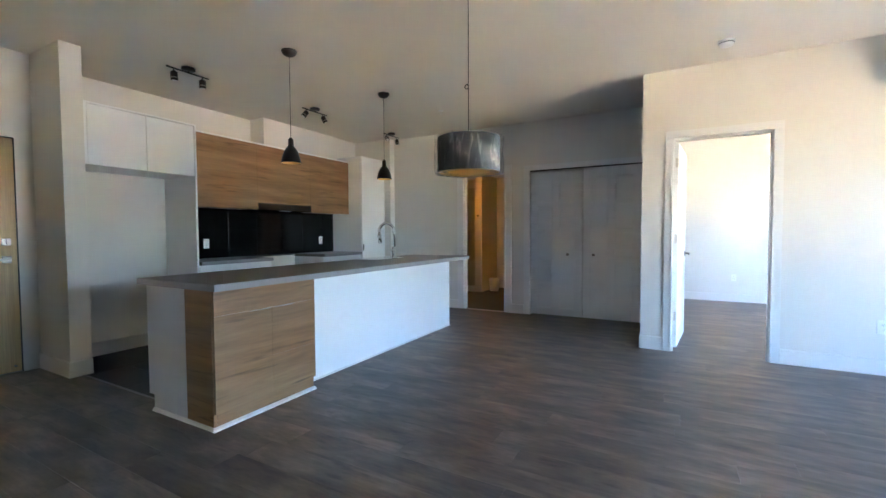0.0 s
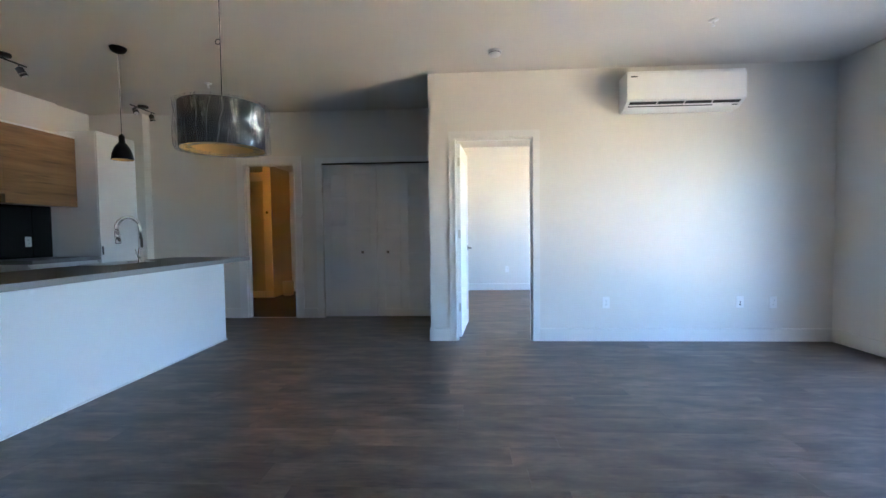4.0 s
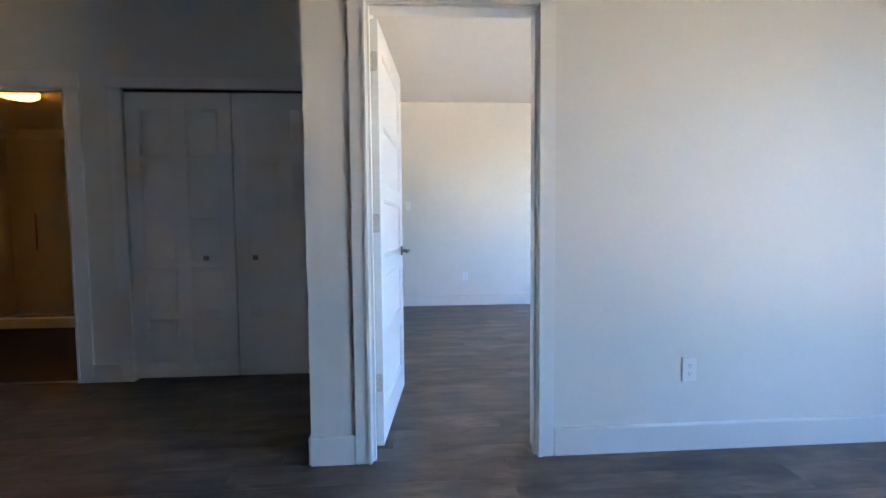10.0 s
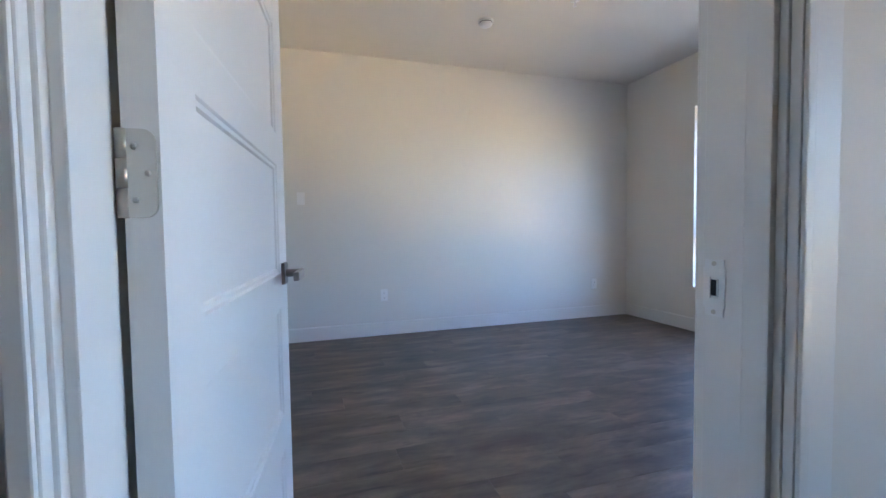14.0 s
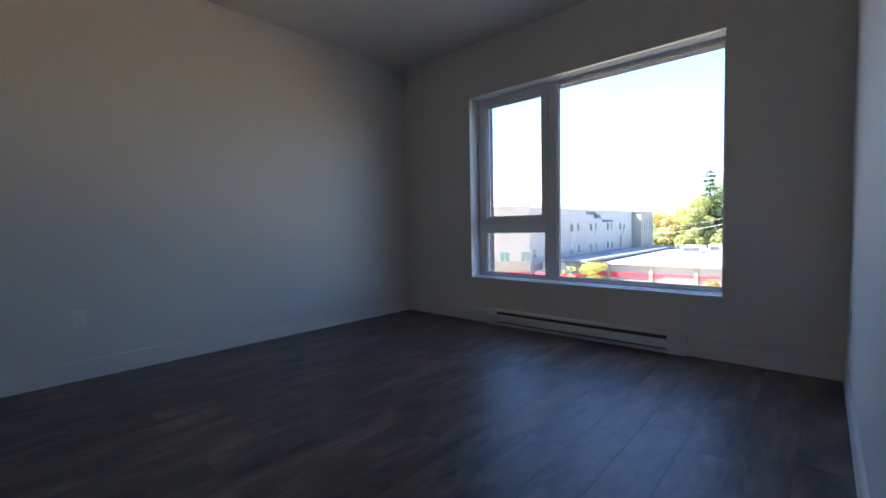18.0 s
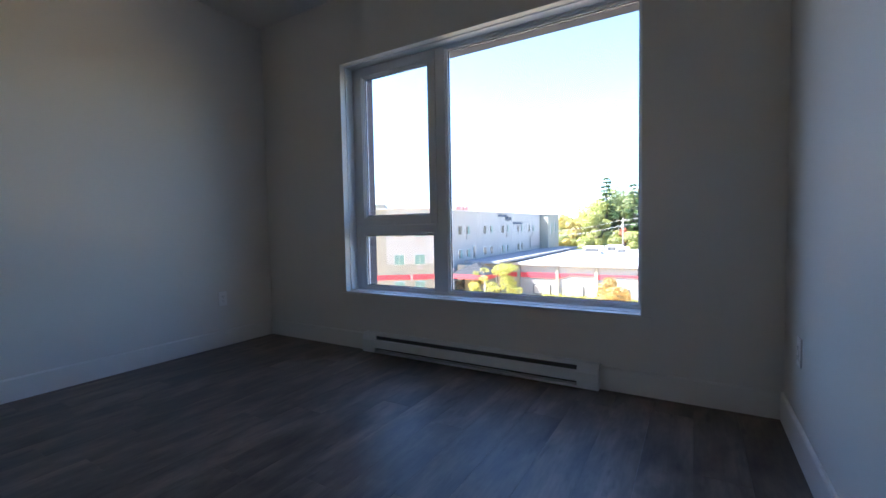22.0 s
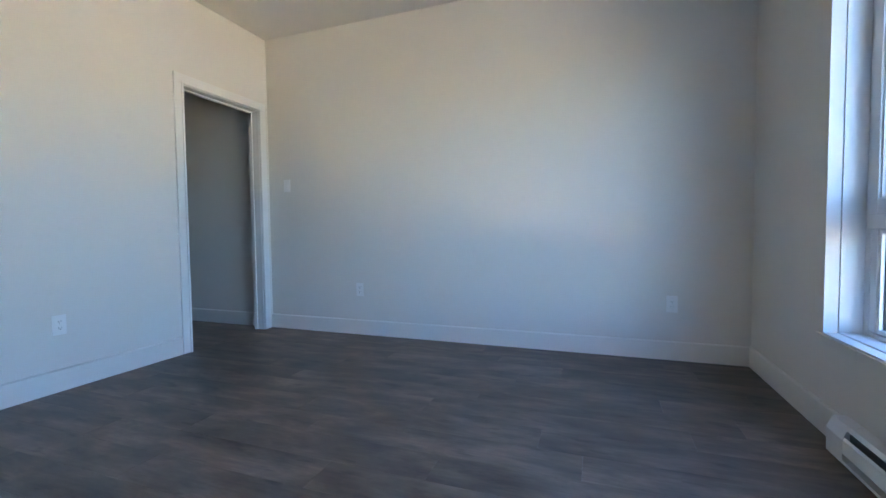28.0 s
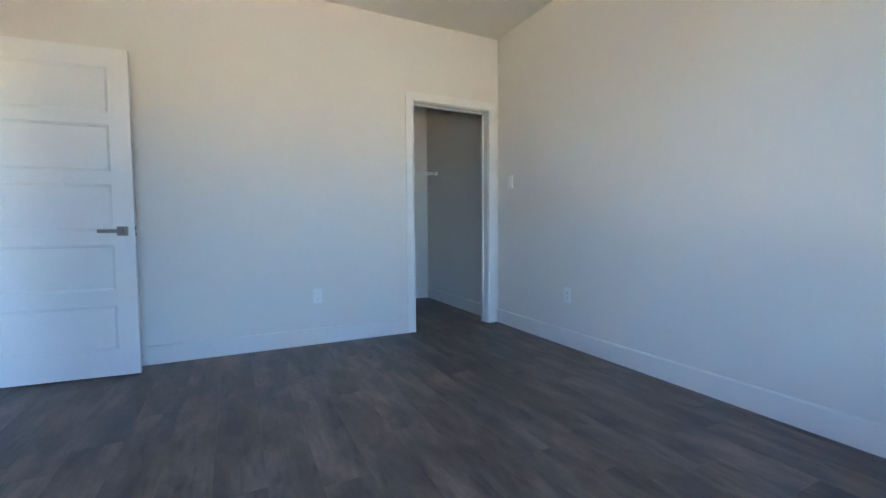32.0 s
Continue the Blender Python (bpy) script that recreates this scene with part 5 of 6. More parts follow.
def leaf_mat(name, color):
    m = material(name, color, 0.55, stain=0.45, stain_scale=0.8)
    b = m.node_tree.nodes["Principled BSDF"]
    nt = m.node_tree
    tl_ = nt.nodes.new("ShaderNodeBsdfTranslucent")
    tl_.inputs[0].default_value = (color[0] * 1.15, color[1] * 1.2, color[2] * 0.7, 1)
    mx = nt.nodes.new("ShaderNodeMixShader")
    mx.inputs[0].default_value = 0.42
    nt.links.new(b.outputs[0], mx.inputs[1])
    nt.links.new(tl_.outputs[0], mx.inputs[2])
    nt.links.new(mx.outputs[0], nt.nodes["Material Output"].inputs[0])
    return m


LEAF_Y = leaf_mat("yellow_green_leaves", (0.34, 0.335, 0.085))
LEAF_G = leaf_mat("green_leaves", (0.20, 0.23, 0.09))
LEAF_L = leaf_mat("light_green_leaves", (0.35, 0.36, 0.13))
LEAF_O = leaf_mat("autumn_leaves", (0.43, 0.35, 0.115))
LEAF_R = leaf_mat("reddening_leaves", (0.36, 0.25, 0.09))
LEAF_A = leaf_mat("red_leaves", (0.38, 0.12, 0.07))
LEAF_S = leaf_mat("spruce_needles", (0.10, 0.15, 0.085))

structure("ground", box(4.4, 900, -600, 600, GZ - 0.5, GZ), EARTH, "pale paved ground of the lots outside", "ground")
# Unseen dark strip, added to cut the bounce from the near ground.
DIM_LANE = material("dim_lane_ground", (0.06, 0.058, 0.055), 0.9, bump=0.4, bump_scale=30, stain=0.15, stain_scale=0.4)
structure("road", box(4.42, 23.0, -70, 70, GZ - 0.1, GZ + 0.012), DIM_LANE, "unseen dark ground strip added beside the building", "road")
# Darker sheets added far out and to the sides, to hold down warm bounce.
DIM_FAR = material("dim_far_ground", (0.085, 0.095, 0.040), 0.9, bump=0.5, bump_scale=6, stain=0.3, stain_scale=0.08)
for x0, x1, y0, y1 in ((78, 900, -600, 600), (4.5, 77.9, 62, 600), (4.5, 77.9, -600, -48)):
    structure("ground_far_dim", box(x0, x1, y0, y1, GZ - 0.1, GZ + 0.01), DIM_FAR, "dull green far ground added to dim the bounced light", "ground")
structure("ground_behind", box(-300, 4.4, -600, 600, GZ - 0.55, GZ - 0.05), EARTH, "pale paved ground on the other side", "ground")


def facade(name, label, p, q, z0, z1, deep, wall_mat, rows, band=None, parapet=ROOFW, sides=1):
    """A building wing whose face runs from p to q. rows: (along, z low, width, height, kind) of its windows."""
    p, q = Vector((*p, 0)), Vector((*q, 0))
    u = (q - p).normalized()
    n = Vector((u.y, -u.x, 0)) * sides      # outwards
    L = (q - p).length
    base = Matrix((u, -n, Vector((0, 0, 1)))).transposed().to_4x4()
    m = Matrix.Translation(p) @ base
    t = thing(name, label, "building", at=(p.x, p.y, z0))
    part("wall", box(0, L, 0, deep, z0, z1, m=m), wall_mat, t)
    part("roof", box(-0.15, L + 0.15, -0.15, deep + 0.15, z1, z1 + 0.12, bevel=0.02, m=m), parapet, t)
    if band:
        part("red_band", box(-0.02, L + 0.02, -0.06, -0.003, band[0], band[1], m=m), REDB, t, "red painted band")
    for s, z, w, h, kind_of in rows:
        wn_ = part("window", box(s - 0.02, s + w + 0.02, -0.05, -0.003, z - 0.02, z + h + 0.02, bevel=0.008, m=m), VINYL, t)
        half = w / 2
        if "s" in kind_of:          # a teal pane over a pale half-drawn blind
            part("pane", box(s, s + w, -0.062, -0.051, z + h * 0.46, z + h, m=m), TEALF, wn_)
            part("pane", box(s, s + w, -0.062, -0.051, z, z + h * 0.30, m=m), TEALF, wn_)
            part("blind", box(s, s + w, -0.060, -0.051, z + h * 0.31, z + h * 0.45, m=m), BLIND, wn_)
        elif "c" in kind_of:        # a faded red curtain over two dark panes
            part("curtain", box(s, s + w, -0.060, -0.051, z + h * 0.58, z + h, m=m), RUST, wn_, "faded red curtain")
            part("pane", box(s, s + half - 0.03, -0.062, -0.051, z, z + h * 0.56, m=m), GLASSD, wn_)
            part("pane", box(s + half + 0.03, s + w, -0.062, -0.051, z, z + h * 0.56, m=m), GLASSD, wn_)
        else:
            part("pane", box(s, s + half - 0.012, -0.062, -0.051, z, z + h, m=m), TEALF if "t" in kind_of else PANEG, wn_)
            part("pane", box(s + half + 0.012, s + w, -0.062, -0.051, z, z + h, m=m), TEALF if "t" in kind_of or "h" in kind_of else PANEG, wn_)
        if "a" in kind_of:
            part("air_conditioner", box(s + w / 2 - 0.33, s + w / 2 + 0.33, -0.09, -0.003, z - 0.53, z - 0.12, bevel=0.02, m=m), ACBOX, wn_, "through-wall cooling unit")
    return t


PA, PB = (18.2, 52.0), (38.47, 22.30)
rows_a = []
for i, (s, k1, k2, k3) in enumerate(((35.05, "t", "t", ""), (32.93, "sa", "ta", "t"), (30.87, "", "t", "s"), (27.67, "ta", "ca", "t"), (25.47, "ha", "ha", "s"), (22.3, "sa", "ta", "t"), (20.1, "ta", "ha", "s"), (16.9, "ha", "sa", "t"), (14.7, "ta", "ta", "t"), (11.5, "sa", "ha", "s"), (9.3, "ta", "ca", "t"), (5.0, "ha", "ta", "s"))):
    w = 0.86 if i == 0 else 1.0
    rows_a.append((s, 0.11, w, 1.02, k1))
    rows_a.append((s, -2.69, w, 1.0, k2))
    if i:
        rows_a.append((s, -6.08, w, 1.68, k3))
bld_a = facade("apartment_building", "cream three-storey building with teal windows and a red band", PA, PB, GZ, 2.88, 12.0, STUCCO, rows_a, band=(-4.22, -3.73), sides=1)
ua = Vector((PB[0] - PA[0], PB[1] - PA[1], 0)).normalized()
ma = Matrix.Translation((PA[0], PA[1], 0)) @ Matrix((ua, Vector((-ua.y, ua.x, 0)), Vector((0, 0, 1)))).transposed().to_4x4()
part("white_section", box(30.1, 35.90, -0.0028, 0.5, -2.63, 2.87, m=ma), WSTUCCO, bld_a, "white rendered upper wall section")
part("raised_parapet", box(24.3, 30.05, -0.02, 5.0, 3.002, 3.40, bevel=0.02, m=ma), STUCCO, bld_a)
rows_b = []
for i, (x, w) in enumerate(((0.35, 0.75), (2.75, 0.8), (4.50, 0.8), (8.75, 0.75), (10.55, 0.7), (13.9, 0.8), (15.55, 0.7), (19.2, 0.7), (20.55, 0.7), (23.6, 0.7), (25.3, 0.7))):
    rows_b.append((x, 0.16, w, 0.94, ("h", "", "ha", "")[i % 4]))
    if i < 9:
        rows_b.append((x, -2.34, w, 0.90, ("a", "h", "h", "")[i % 4]))
rows_b.append((6.05, -2.60, 0.55, 1.45, ""))
bld_b = facade("apartment_building", "long white three-storey building with small windows", PB, (67.2, 21.7), GZ, 2.70, 12.0, WSTUCCO, rows_b, sides=1)
facade("apartment_building", "grey end block of the long white building", (67.4, 20.4), (72.6, 20.2), GZ, 2.70, 12.0, STUCCO, [(1.0, -0.3, 0.7, 1.7, "h"), (3.2, -0.3, 0.7, 1.7, "h")], sides=1)


part("loading_door", box(62.6, 66.6, 21.62, 21.70, -2.2, -0.55, bevel=0.02), ACBOX, bld_b, "grey roll-up door above the low roof")
for k in range(4):
    part("band_bracket", box(7.7 + 8.25 * k, 7.96 + 8.25 * k, -0.10, -0.061, -4.32, -3.67, bevel=0.01, m=ma), ACBOX, bld_a, "grey bracket on the band")
    part("notice_plate", box(7.55 + 8.25 * k, 7.97 + 8.25 * k, -0.03, -0.003, -6.25, -5.77, bevel=0.005, m=ma), VINYL, bld_a, "small white notice plate")


def lettering(text, at, size, rot):
    c = bpy.data.curves.new("sign", 'FONT')
    c.body, c.size, c.extrude, c.align_x = text, size, 0.04, 'CENTER'
    o = new("sign_letters", c)
    o.matrix_world = Matrix.Translation(at) @ Matrix.Rotation(rot, 4, 'Z') @ Matrix.Rotation(radians(90), 4, 'X')
    dg = bpy.context.evaluated_depsgraph_get()
    me = bpy.data.meshes.new_from_object(o.evaluated_get(dg))
    bpy.data.objects.remove(o)
    me.materials.clear()
    me.materials.append(SIGN)
    ob = new("building_sign", me)
    ob.matrix_world = Matrix.Translation(at) @ Matrix.Rotation(rot, 4, 'Z') @ Matrix.Rotation(radians(90), 4, 'X')
    return ob


tagged(lettering("VILLA", (54.7, 21.90, 1.72), 0.82, radians(-2)), "dark letters on the white building wall", "sign")
for at, n in (((51.4, 22.0, 2.20), 8), ((56.2, 21.90, 1.25), 10)):
    bars = thing("building_sign", "row of small unreadable dark letters on the white wall", "sign", at=at)
    for k in range(n):
        part("letter_bar", box(at[0] + 0.36 * k, at[0] + 0.36 * k + 0.25, at[1] - 0.008 * k - 0.09, at[1] - 0.008 * k - 0.03, at[2], at[2] + 0.30, bevel=0.01), SIGN, bars)

# rooftop equipment
for x, y, h in ((36.5, 27.2, 1.0), (44.0, 27.0, 0.9), (47.5, 27.4, 1.3)):
    d = thing("roof_vent", "small metal vent on the roof", "roof vent", at=(x, y, 3.1))
    part("pipe", tube([(x, y, 2.8), (x, y, 3.0 + h)], 0.12, 10), STEEL, d)
    part("cap", lathe([(0.0, 0.25), (0.22, 0.05), (0.22, 0.0), (0.0, 0.0)], (x, y, 3.0 + h), 12), STEEL, d)
dish = thing("satellite_dish", "round grey satellite dish on the roof", "satellite dish", at=(33.6, 30.4, 2.9))
part("mast", tube([(33.6, 30.4, 2.8), (33.6, 30.4, 3.6)], 0.05, 8), STEEL, dish)
part("reflector", lathe([(0.0, 0.0), (0.25, 0.04), (0.5, 0.16), (0.5, 0.18), (0.25, 0.06), (0.0, 0.02)], (0, 0, 0), 20, m=Matrix.Translation((33.6, 30.4, 3.7)) @ Matrix.Rotation(radians(-70), 4, 'Y')), ACBOX, dish)

rack = thing("roof_antennas", "reddish cluster of antennas and boxes on the roof", "antenna", at=(45.7, 24.2, 2.84))
part("rack_rail", box(44.1, 47.3, 24.15, 24.25, 2.84, 2.94), ACBOX, rack)
for k, (dx, w, h) in enumerate(((-1.2, 0.5, 0.42), (-0.5, 0.62, 0.55), (0.25, 0.5, 0.5), (0.95, 0.6, 0.40), (1.4, 0.3, 0.62))):
    part("antenna_box", box(45.7 + dx - w / 2, 45.7 + dx + w / 2, 24.05, 24.35, 2.942, 2.942 + h, bevel=0.02), RUST, rack, "faded red metal box")
part("mast", tube([(44.9, 24.3, 2.84), (44.9, 24.3, 4.3)], 0.03, 6), STEEL, rack)
for x, y in ((38.6, 23.2), (47.4, 22.9), (57.7, 22.5)):
    bent = thing("roof_pipe", "bent metal vent pipe on the roof edge", "roof vent", at=(x, y, 2.82), group="bent roof pipes")
    part("pipe", tube([(x, y, 2.80), (x, y, 3.30), (x + 0.12, y, 3.47), (x + 0.42, y, 3.60)], 0.075, 8), STEEL, bent)
    part("flange", lathe([(0.0, 0), (0.18, 0), (0.15, 0.05), (0.0, 0.06)], (x, y, 2.82), 12), STEEL, bent)

# low wing with its roofs
low = thing("low_building", "single-storey white wing with a flat roof and red band", "building", at=(46, 5, GZ))
LZ = -3.0
part("wall", box(46.0, 74.0, -25.0, 19.5, GZ, LZ - 0.3), WSTUCCO, low)
part("roof", box(45.6, 74.4, -25.4, 19.5, LZ - 0.30, LZ, bevel=0.05), ROOFW, low)
part("red_band", box(45.90, 45.995, 12.8, 19.4, -4.62, -4.10), REDB, low, "red painted band")
# Here the band is cut down to the red that shows in the eave's shade.
part("red_band", box(45.90, 45.995, -25.0, 12.8, -4.24, -4.10), REDB, low, "thin red line where the eave shades the sun-paled band")
# Pilaster shadows on the band, built as red wedges.
for y in (12.8, 8.84, 4.74, 0.34):
    part("red_shade_wedge", prism([(y, -4.241), (y, -4.62), (y - 0.9, -4.36), (y - 1.1, -4.241)], 0, 45.90, 45.995), REDB, low, "tapered red strip in the shape of a pilaster's shadow")
part("link_wall", box(39.5, 74.0, 19.52, 21.4, GZ, LZ + 0.15), STUCCO, low)
part("link_roof", box(41.0, 74.2, 17.4, 21.5, LZ + 0.16, LZ + 0.42, bevel=0.05), ROOFG, low, "grey gravel roof strip")
for y0, y1, z0, z1 in ((13.75, 15.5, -6.35, -5.40), (10.3, 12.25, -6.40, -5.45), (6.0, 8.0, -6.40, -5.45), (1.5, 3.5, -6.40, -5.45)):
    w = part("window", box(45.93, 45.997, y0 - 0.08, y1 + 0.08, z0 - 0.08, z1 + 0.08, bevel=0.01), GREYF, low)
    for a in range(2):
        h = (y1 - y0) / 2
        part("pane", box(45.90, 45.929, y0 + a * h + 0.04, y0 + (a + 1) * h - 0.04, z0, z1), BLIND, w, "pale blind behind glass")
for y in (17.2, 12.95, 9.0, 4.9, 0.5):
    part("pilaster", box(45.80, 45.996, y - 0.16, y + 0.16, GZ, LZ - 0.31), STUCCO, low)
for x, y, sx, sy in ((63.0, 12.6, 3.0, 2.2), (66.5, 10.4, 2.6, 2.0), (61.0, 8.6, 1.6, 1.4)):
    u_ = thing("rooftop_unit", "pale metal air handling unit on the flat roof", "roof unit", at=(x, y, LZ))
    part("casing", box(x - sx / 2, x + sx / 2, y - sy / 2, y + sy / 2, LZ + 0.15, LZ + 1.0, bevel=0.05), HEATW, u_)
    part("curb", box(x - sx / 2 + 0.1, x + sx / 2 - 0.1, y - sy / 2 + 0.1, y + sy / 2 - 0.1, LZ, LZ + 0.15), ACBOX, u_)
    # Dark grey panel that puts the near side's shade into the colour.
    part("side_shade", box(x - sx / 2 - 0.03, x - sx / 2 - 0.002, y - sy / 2 + 0.2, y + sy / 2 - 0.2, LZ + 0.3, LZ + 0.8), GREYF, u_)
SLATE = material("dark_slate_roof", (0.030, 0.032, 0.038), 0.85, bump=0.3, bump_scale=8, spec=0.2)
can = thing("entrance_canopy", "grey hipped entrance canopy with a red fascia", "canopy", at=(38.6, 19.4, GZ))
cx, cy, cw = 39.0, 19.0, 1.95
bm = bmesh.new()
q = [bm.verts.new((cx + sx * cw, cy + sy * cw, -3.55)) for sx, sy in ((-1, -1), (1, -1), (1, 1), (-1, 1))]
ap = bm.verts.new((cx, cy, -2.55))
for k in range(4):
    bm.faces.new((q[k], q[(k + 1) % 4], ap))
bm.faces.new(q[::-1])
part("roof", bm, SLATE, can)
for k in range(3):
    part("glazed_door", box(37.55 + 0.66 * k, 38.17 + 0.66 * k, 20.55, 20.62, GZ, -4.3, bevel=0.01), GLASSD, can, "dark glazed entrance")
part("fascia", box(cx - cw - 0.02, cx + cw + 0.02, cy - cw - 0.02, cy + cw + 0.02, -3.95, -3.552, bevel=0.02), REDB, can)
for sx, sy in ((-1, -1), (1, -1), (1, 1), (-1, 1)):
    part("post", box(cx + sx * 1.7 - 0.07, cx + sx * 1.7 + 0.07, cy + sy * 1.7 - 0.07, cy + sy * 1.7 + 0.07, GZ, -3.951), WSTUCCO, can)

for x, y in ((41.2, 15.3), (42.0, 14.5)):
    pot = thing("planter", "rounded white planter on the paved lot", "planter", at=(x, y, GZ), group="white planters")
    part("bowl", lathe([(0.0, 0.0), (0.15, 0.0), (0.23, 0.12), (0.28, 0.28), (0.29, 0.44), (0.26, 0.50), (0.23, 0.48), (0.0, 0.42)], (x, y, GZ), 20), PLASTIC, pot)
    part("rim", lathe([(0.25, 0.50), (0.28, 0.515), (0.305, 0.49), (0.295, 0.45)], (x, y, GZ), 20), PLASTIC, pot)

# low railing between the lot and the entrance
fence = thing("fence", "low grey metal fence before the entrance canopy", "fence", at=(34.85, 18.6, GZ))
fa, fb_ = Vector((32.3, 21.3, GZ)), Vector((37.0, 16.6, GZ))
run = (fb_ - fa).length
fm = Matrix.Translation(fa) @ Matrix.Rotation(math.atan2(fb_.y - fa.y, fb_.x - fa.x), 4, 'Z')
for k in range(5):
    s0 = run * k / 4
    part("post", box(s0 - 0.045, s0 + 0.045, -0.045, 0.045, 0, 1.08, bevel=0.008, m=fm), GREYF, fence)
for z in (0.14, 0.94):
    part("rail", box(0.0, run, -0.02, 0.02, z, z + 0.045, m=fm), GREYF, fence)
for k in range(1, 48):
    s0 = run * k / 48
    if k % 12:
        part("picket", box(s0 - 0.011, s0 + 0.011, -0.011, 0.011, 0.186, 0.939, m=fm), GREYF, fence)


# ---- trees ----
def crown_mesh(blobs, n, size, seed, flat=0.9):
    """Many small leaf faces scattered in lumps, denser near each lump's skin."""
    r = np.random.RandomState(seed)
    vs, fs = [], []
    for (x, y, z, rad), cnt in blobs_counts(blobs, n):
        for _ in range(cnt):
            d = r.normal(size=3)
            d /= np.linalg.norm(d)
            c = np.array((x, y, z)) + d * rad * (0.55 + 0.5 * r.rand() ** 0.6) * np.array((1, 1, flat))
            a = r.normal(size=3)
            a -= d * a.dot(d) * 0.5
            a /= np.linalg.norm(a)
            b = np.cross(a, d + r.normal(size=3) * 0.5)
            b /= np.linalg.norm(b) + 1e-9
            s = size * (0.6 + 0.8 * r.rand())
            k = len(vs)
            vs += [tuple(c - a * s), tuple(c + b * s * 0.55), tuple(c + a * s), tuple(c - b * s * 0.55)]
            fs.append((k, k + 1, k + 2, k + 3))
    return vs, fs


def blobs_counts(blobs, n):
    tot = sum(b[3] ** 2 for b in blobs)
    return [(b, max(int(n * b[3] ** 2 / tot), 8)) for b in blobs]


def tree(name, label, x, y, z, height, radius, mat, n, size, seed, trunk=0.3, lumps=16, flat=0.9):
    r = random.Random(seed)
    t = thing(name, label, "tree", at=(x, y, z))
    th = height * trunk
    bm = tube([(x, y, z), (x + 0.03 * height, y, z + th), (x, y + 0.02 * height, z + height * 0.75)], [height * 0.028, height * 0.02, height * 0.006], 8)
    blobs = []
    for k in range(lumps):
        a, e = r.uniform(0, 6.28), r.uniform(0.0, 1.0)
        rr = radius * (0.30 + 0.62 * r.random()) * math.sqrt(max(1 - (e - 0.35) ** 2 * 1.6, 0.1))
        p = (x + rr * math.cos(a), y + rr * math.sin(a), z + th + (height - th) * (0.12 + 0.72 * e))
        blobs.append((*p, radius * r.uniform(0.22, 0.42) * math.sqrt(16 / max(lumps, 16))))
        if k < 8:
            add_tube(bm, [(x, y, z + th * r.uniform(0.8, 1.3)), ((x + p[0]) / 2, (y + p[1]) / 2, (z + th + p[2]) / 2 + 0.1), p], [height * 0.012, height * 0.008, height * 0.003], 6)
    part("trunk", bm, BARK, t)
    vs, fs = crown_mesh(blobs, n, size, seed, flat)
    me = bpy.data.meshes.new("crown")
    me.from_pydata(vs, [], fs)
    me.materials.append(mat)
    c = new("crown", me)
    c.parent = t
    c.matrix_parent_inverse = t.matrix_world.inverted()
    return t


def spruce(label, x, y, z, height, radius, seed):
    """An open conifer: whorls of uneven, slightly drooping boughs with gaps between them, each bough a spray of needle tufts."""
    r = np.random.RandomState(seed)
    t = thing("spruce_tree", label, "tree", at=(x, y, z))
    bm = tube([(x, y, z), (x + 0.1, y, z + height * 0.6), (x, y, z + height)], [height * 0.02, height * 0.011, 0.02], 8)
    vs, fs = [], []
    lev = 19
    for i in range(lev):
        f = i / lev
        zz = z + height * (0.14 + 0.85 * f ** 0.92)
        reach = radius * (1 - f) ** 0.8 * (0.62 + 0.62 * r.rand()) + 0.22
        nb = 5 + int(4 * (1 - f))
        turn = r.rand() * 6.28
        for k in range(nb):
            if r.rand() < 0.24:
                continue
            a = turn + 2 * math.pi * (k + 0.5 * r.rand()) / nb
            L = reach * (0.55 + 0.6 * r.rand())
            lift = 0.10 - 0.30 * r.rand()
            if L > 1.2:
                add_tube(bm, [(x, y, zz), (x + L * 0.9 * math.cos(a), y + L * 0.9 * math.sin(a), zz + L * 0.9 * lift)], [0.045, 0.012], 5)
            n = 9 + int(L * 9)
            for j in range(n):
                g = 0.18 + 0.84 * (j + r.rand()) / n
                c = np.array((x + L * g * math.cos(a), y + L * g * math.sin(a), zz + L * g * lift + 0.05 * r.normal()))
                for side in (-1, 1):
                    w = (0.42 + 0.50 * (1 - g)) * (0.6 + 0.8 * r.rand()) * (0.45 + 0.55 * L / radius)
                    b = a + side * (0.75 + 0.4 * r.rand())
                    e = c + np.array((math.cos(b) * w, math.sin(b) * w, -0.30 * w + 0.16 * r.normal()))
                    o = np.array((math.cos(a) * 0.10, math.sin(a) * 0.10, 0.05))
                    k0 = len(vs)
                    vs += [tuple(c - o), tuple(c + o), tuple(e + o * 0.5), tuple(e - o * 0.5)]
                    fs.append((k0, k0 + 1, k0 + 2, k0 + 3))
    part("trunk", bm, BARK, t)
    me = bpy.data.meshes.new("crown")
    me.from_pydata(vs, [], fs)
    me.materials.append(LEAF_S)
    c = new("crown", me)
    c.parent = t
    c.matrix_parent_inverse = t.matrix_world.inverted()
    return t


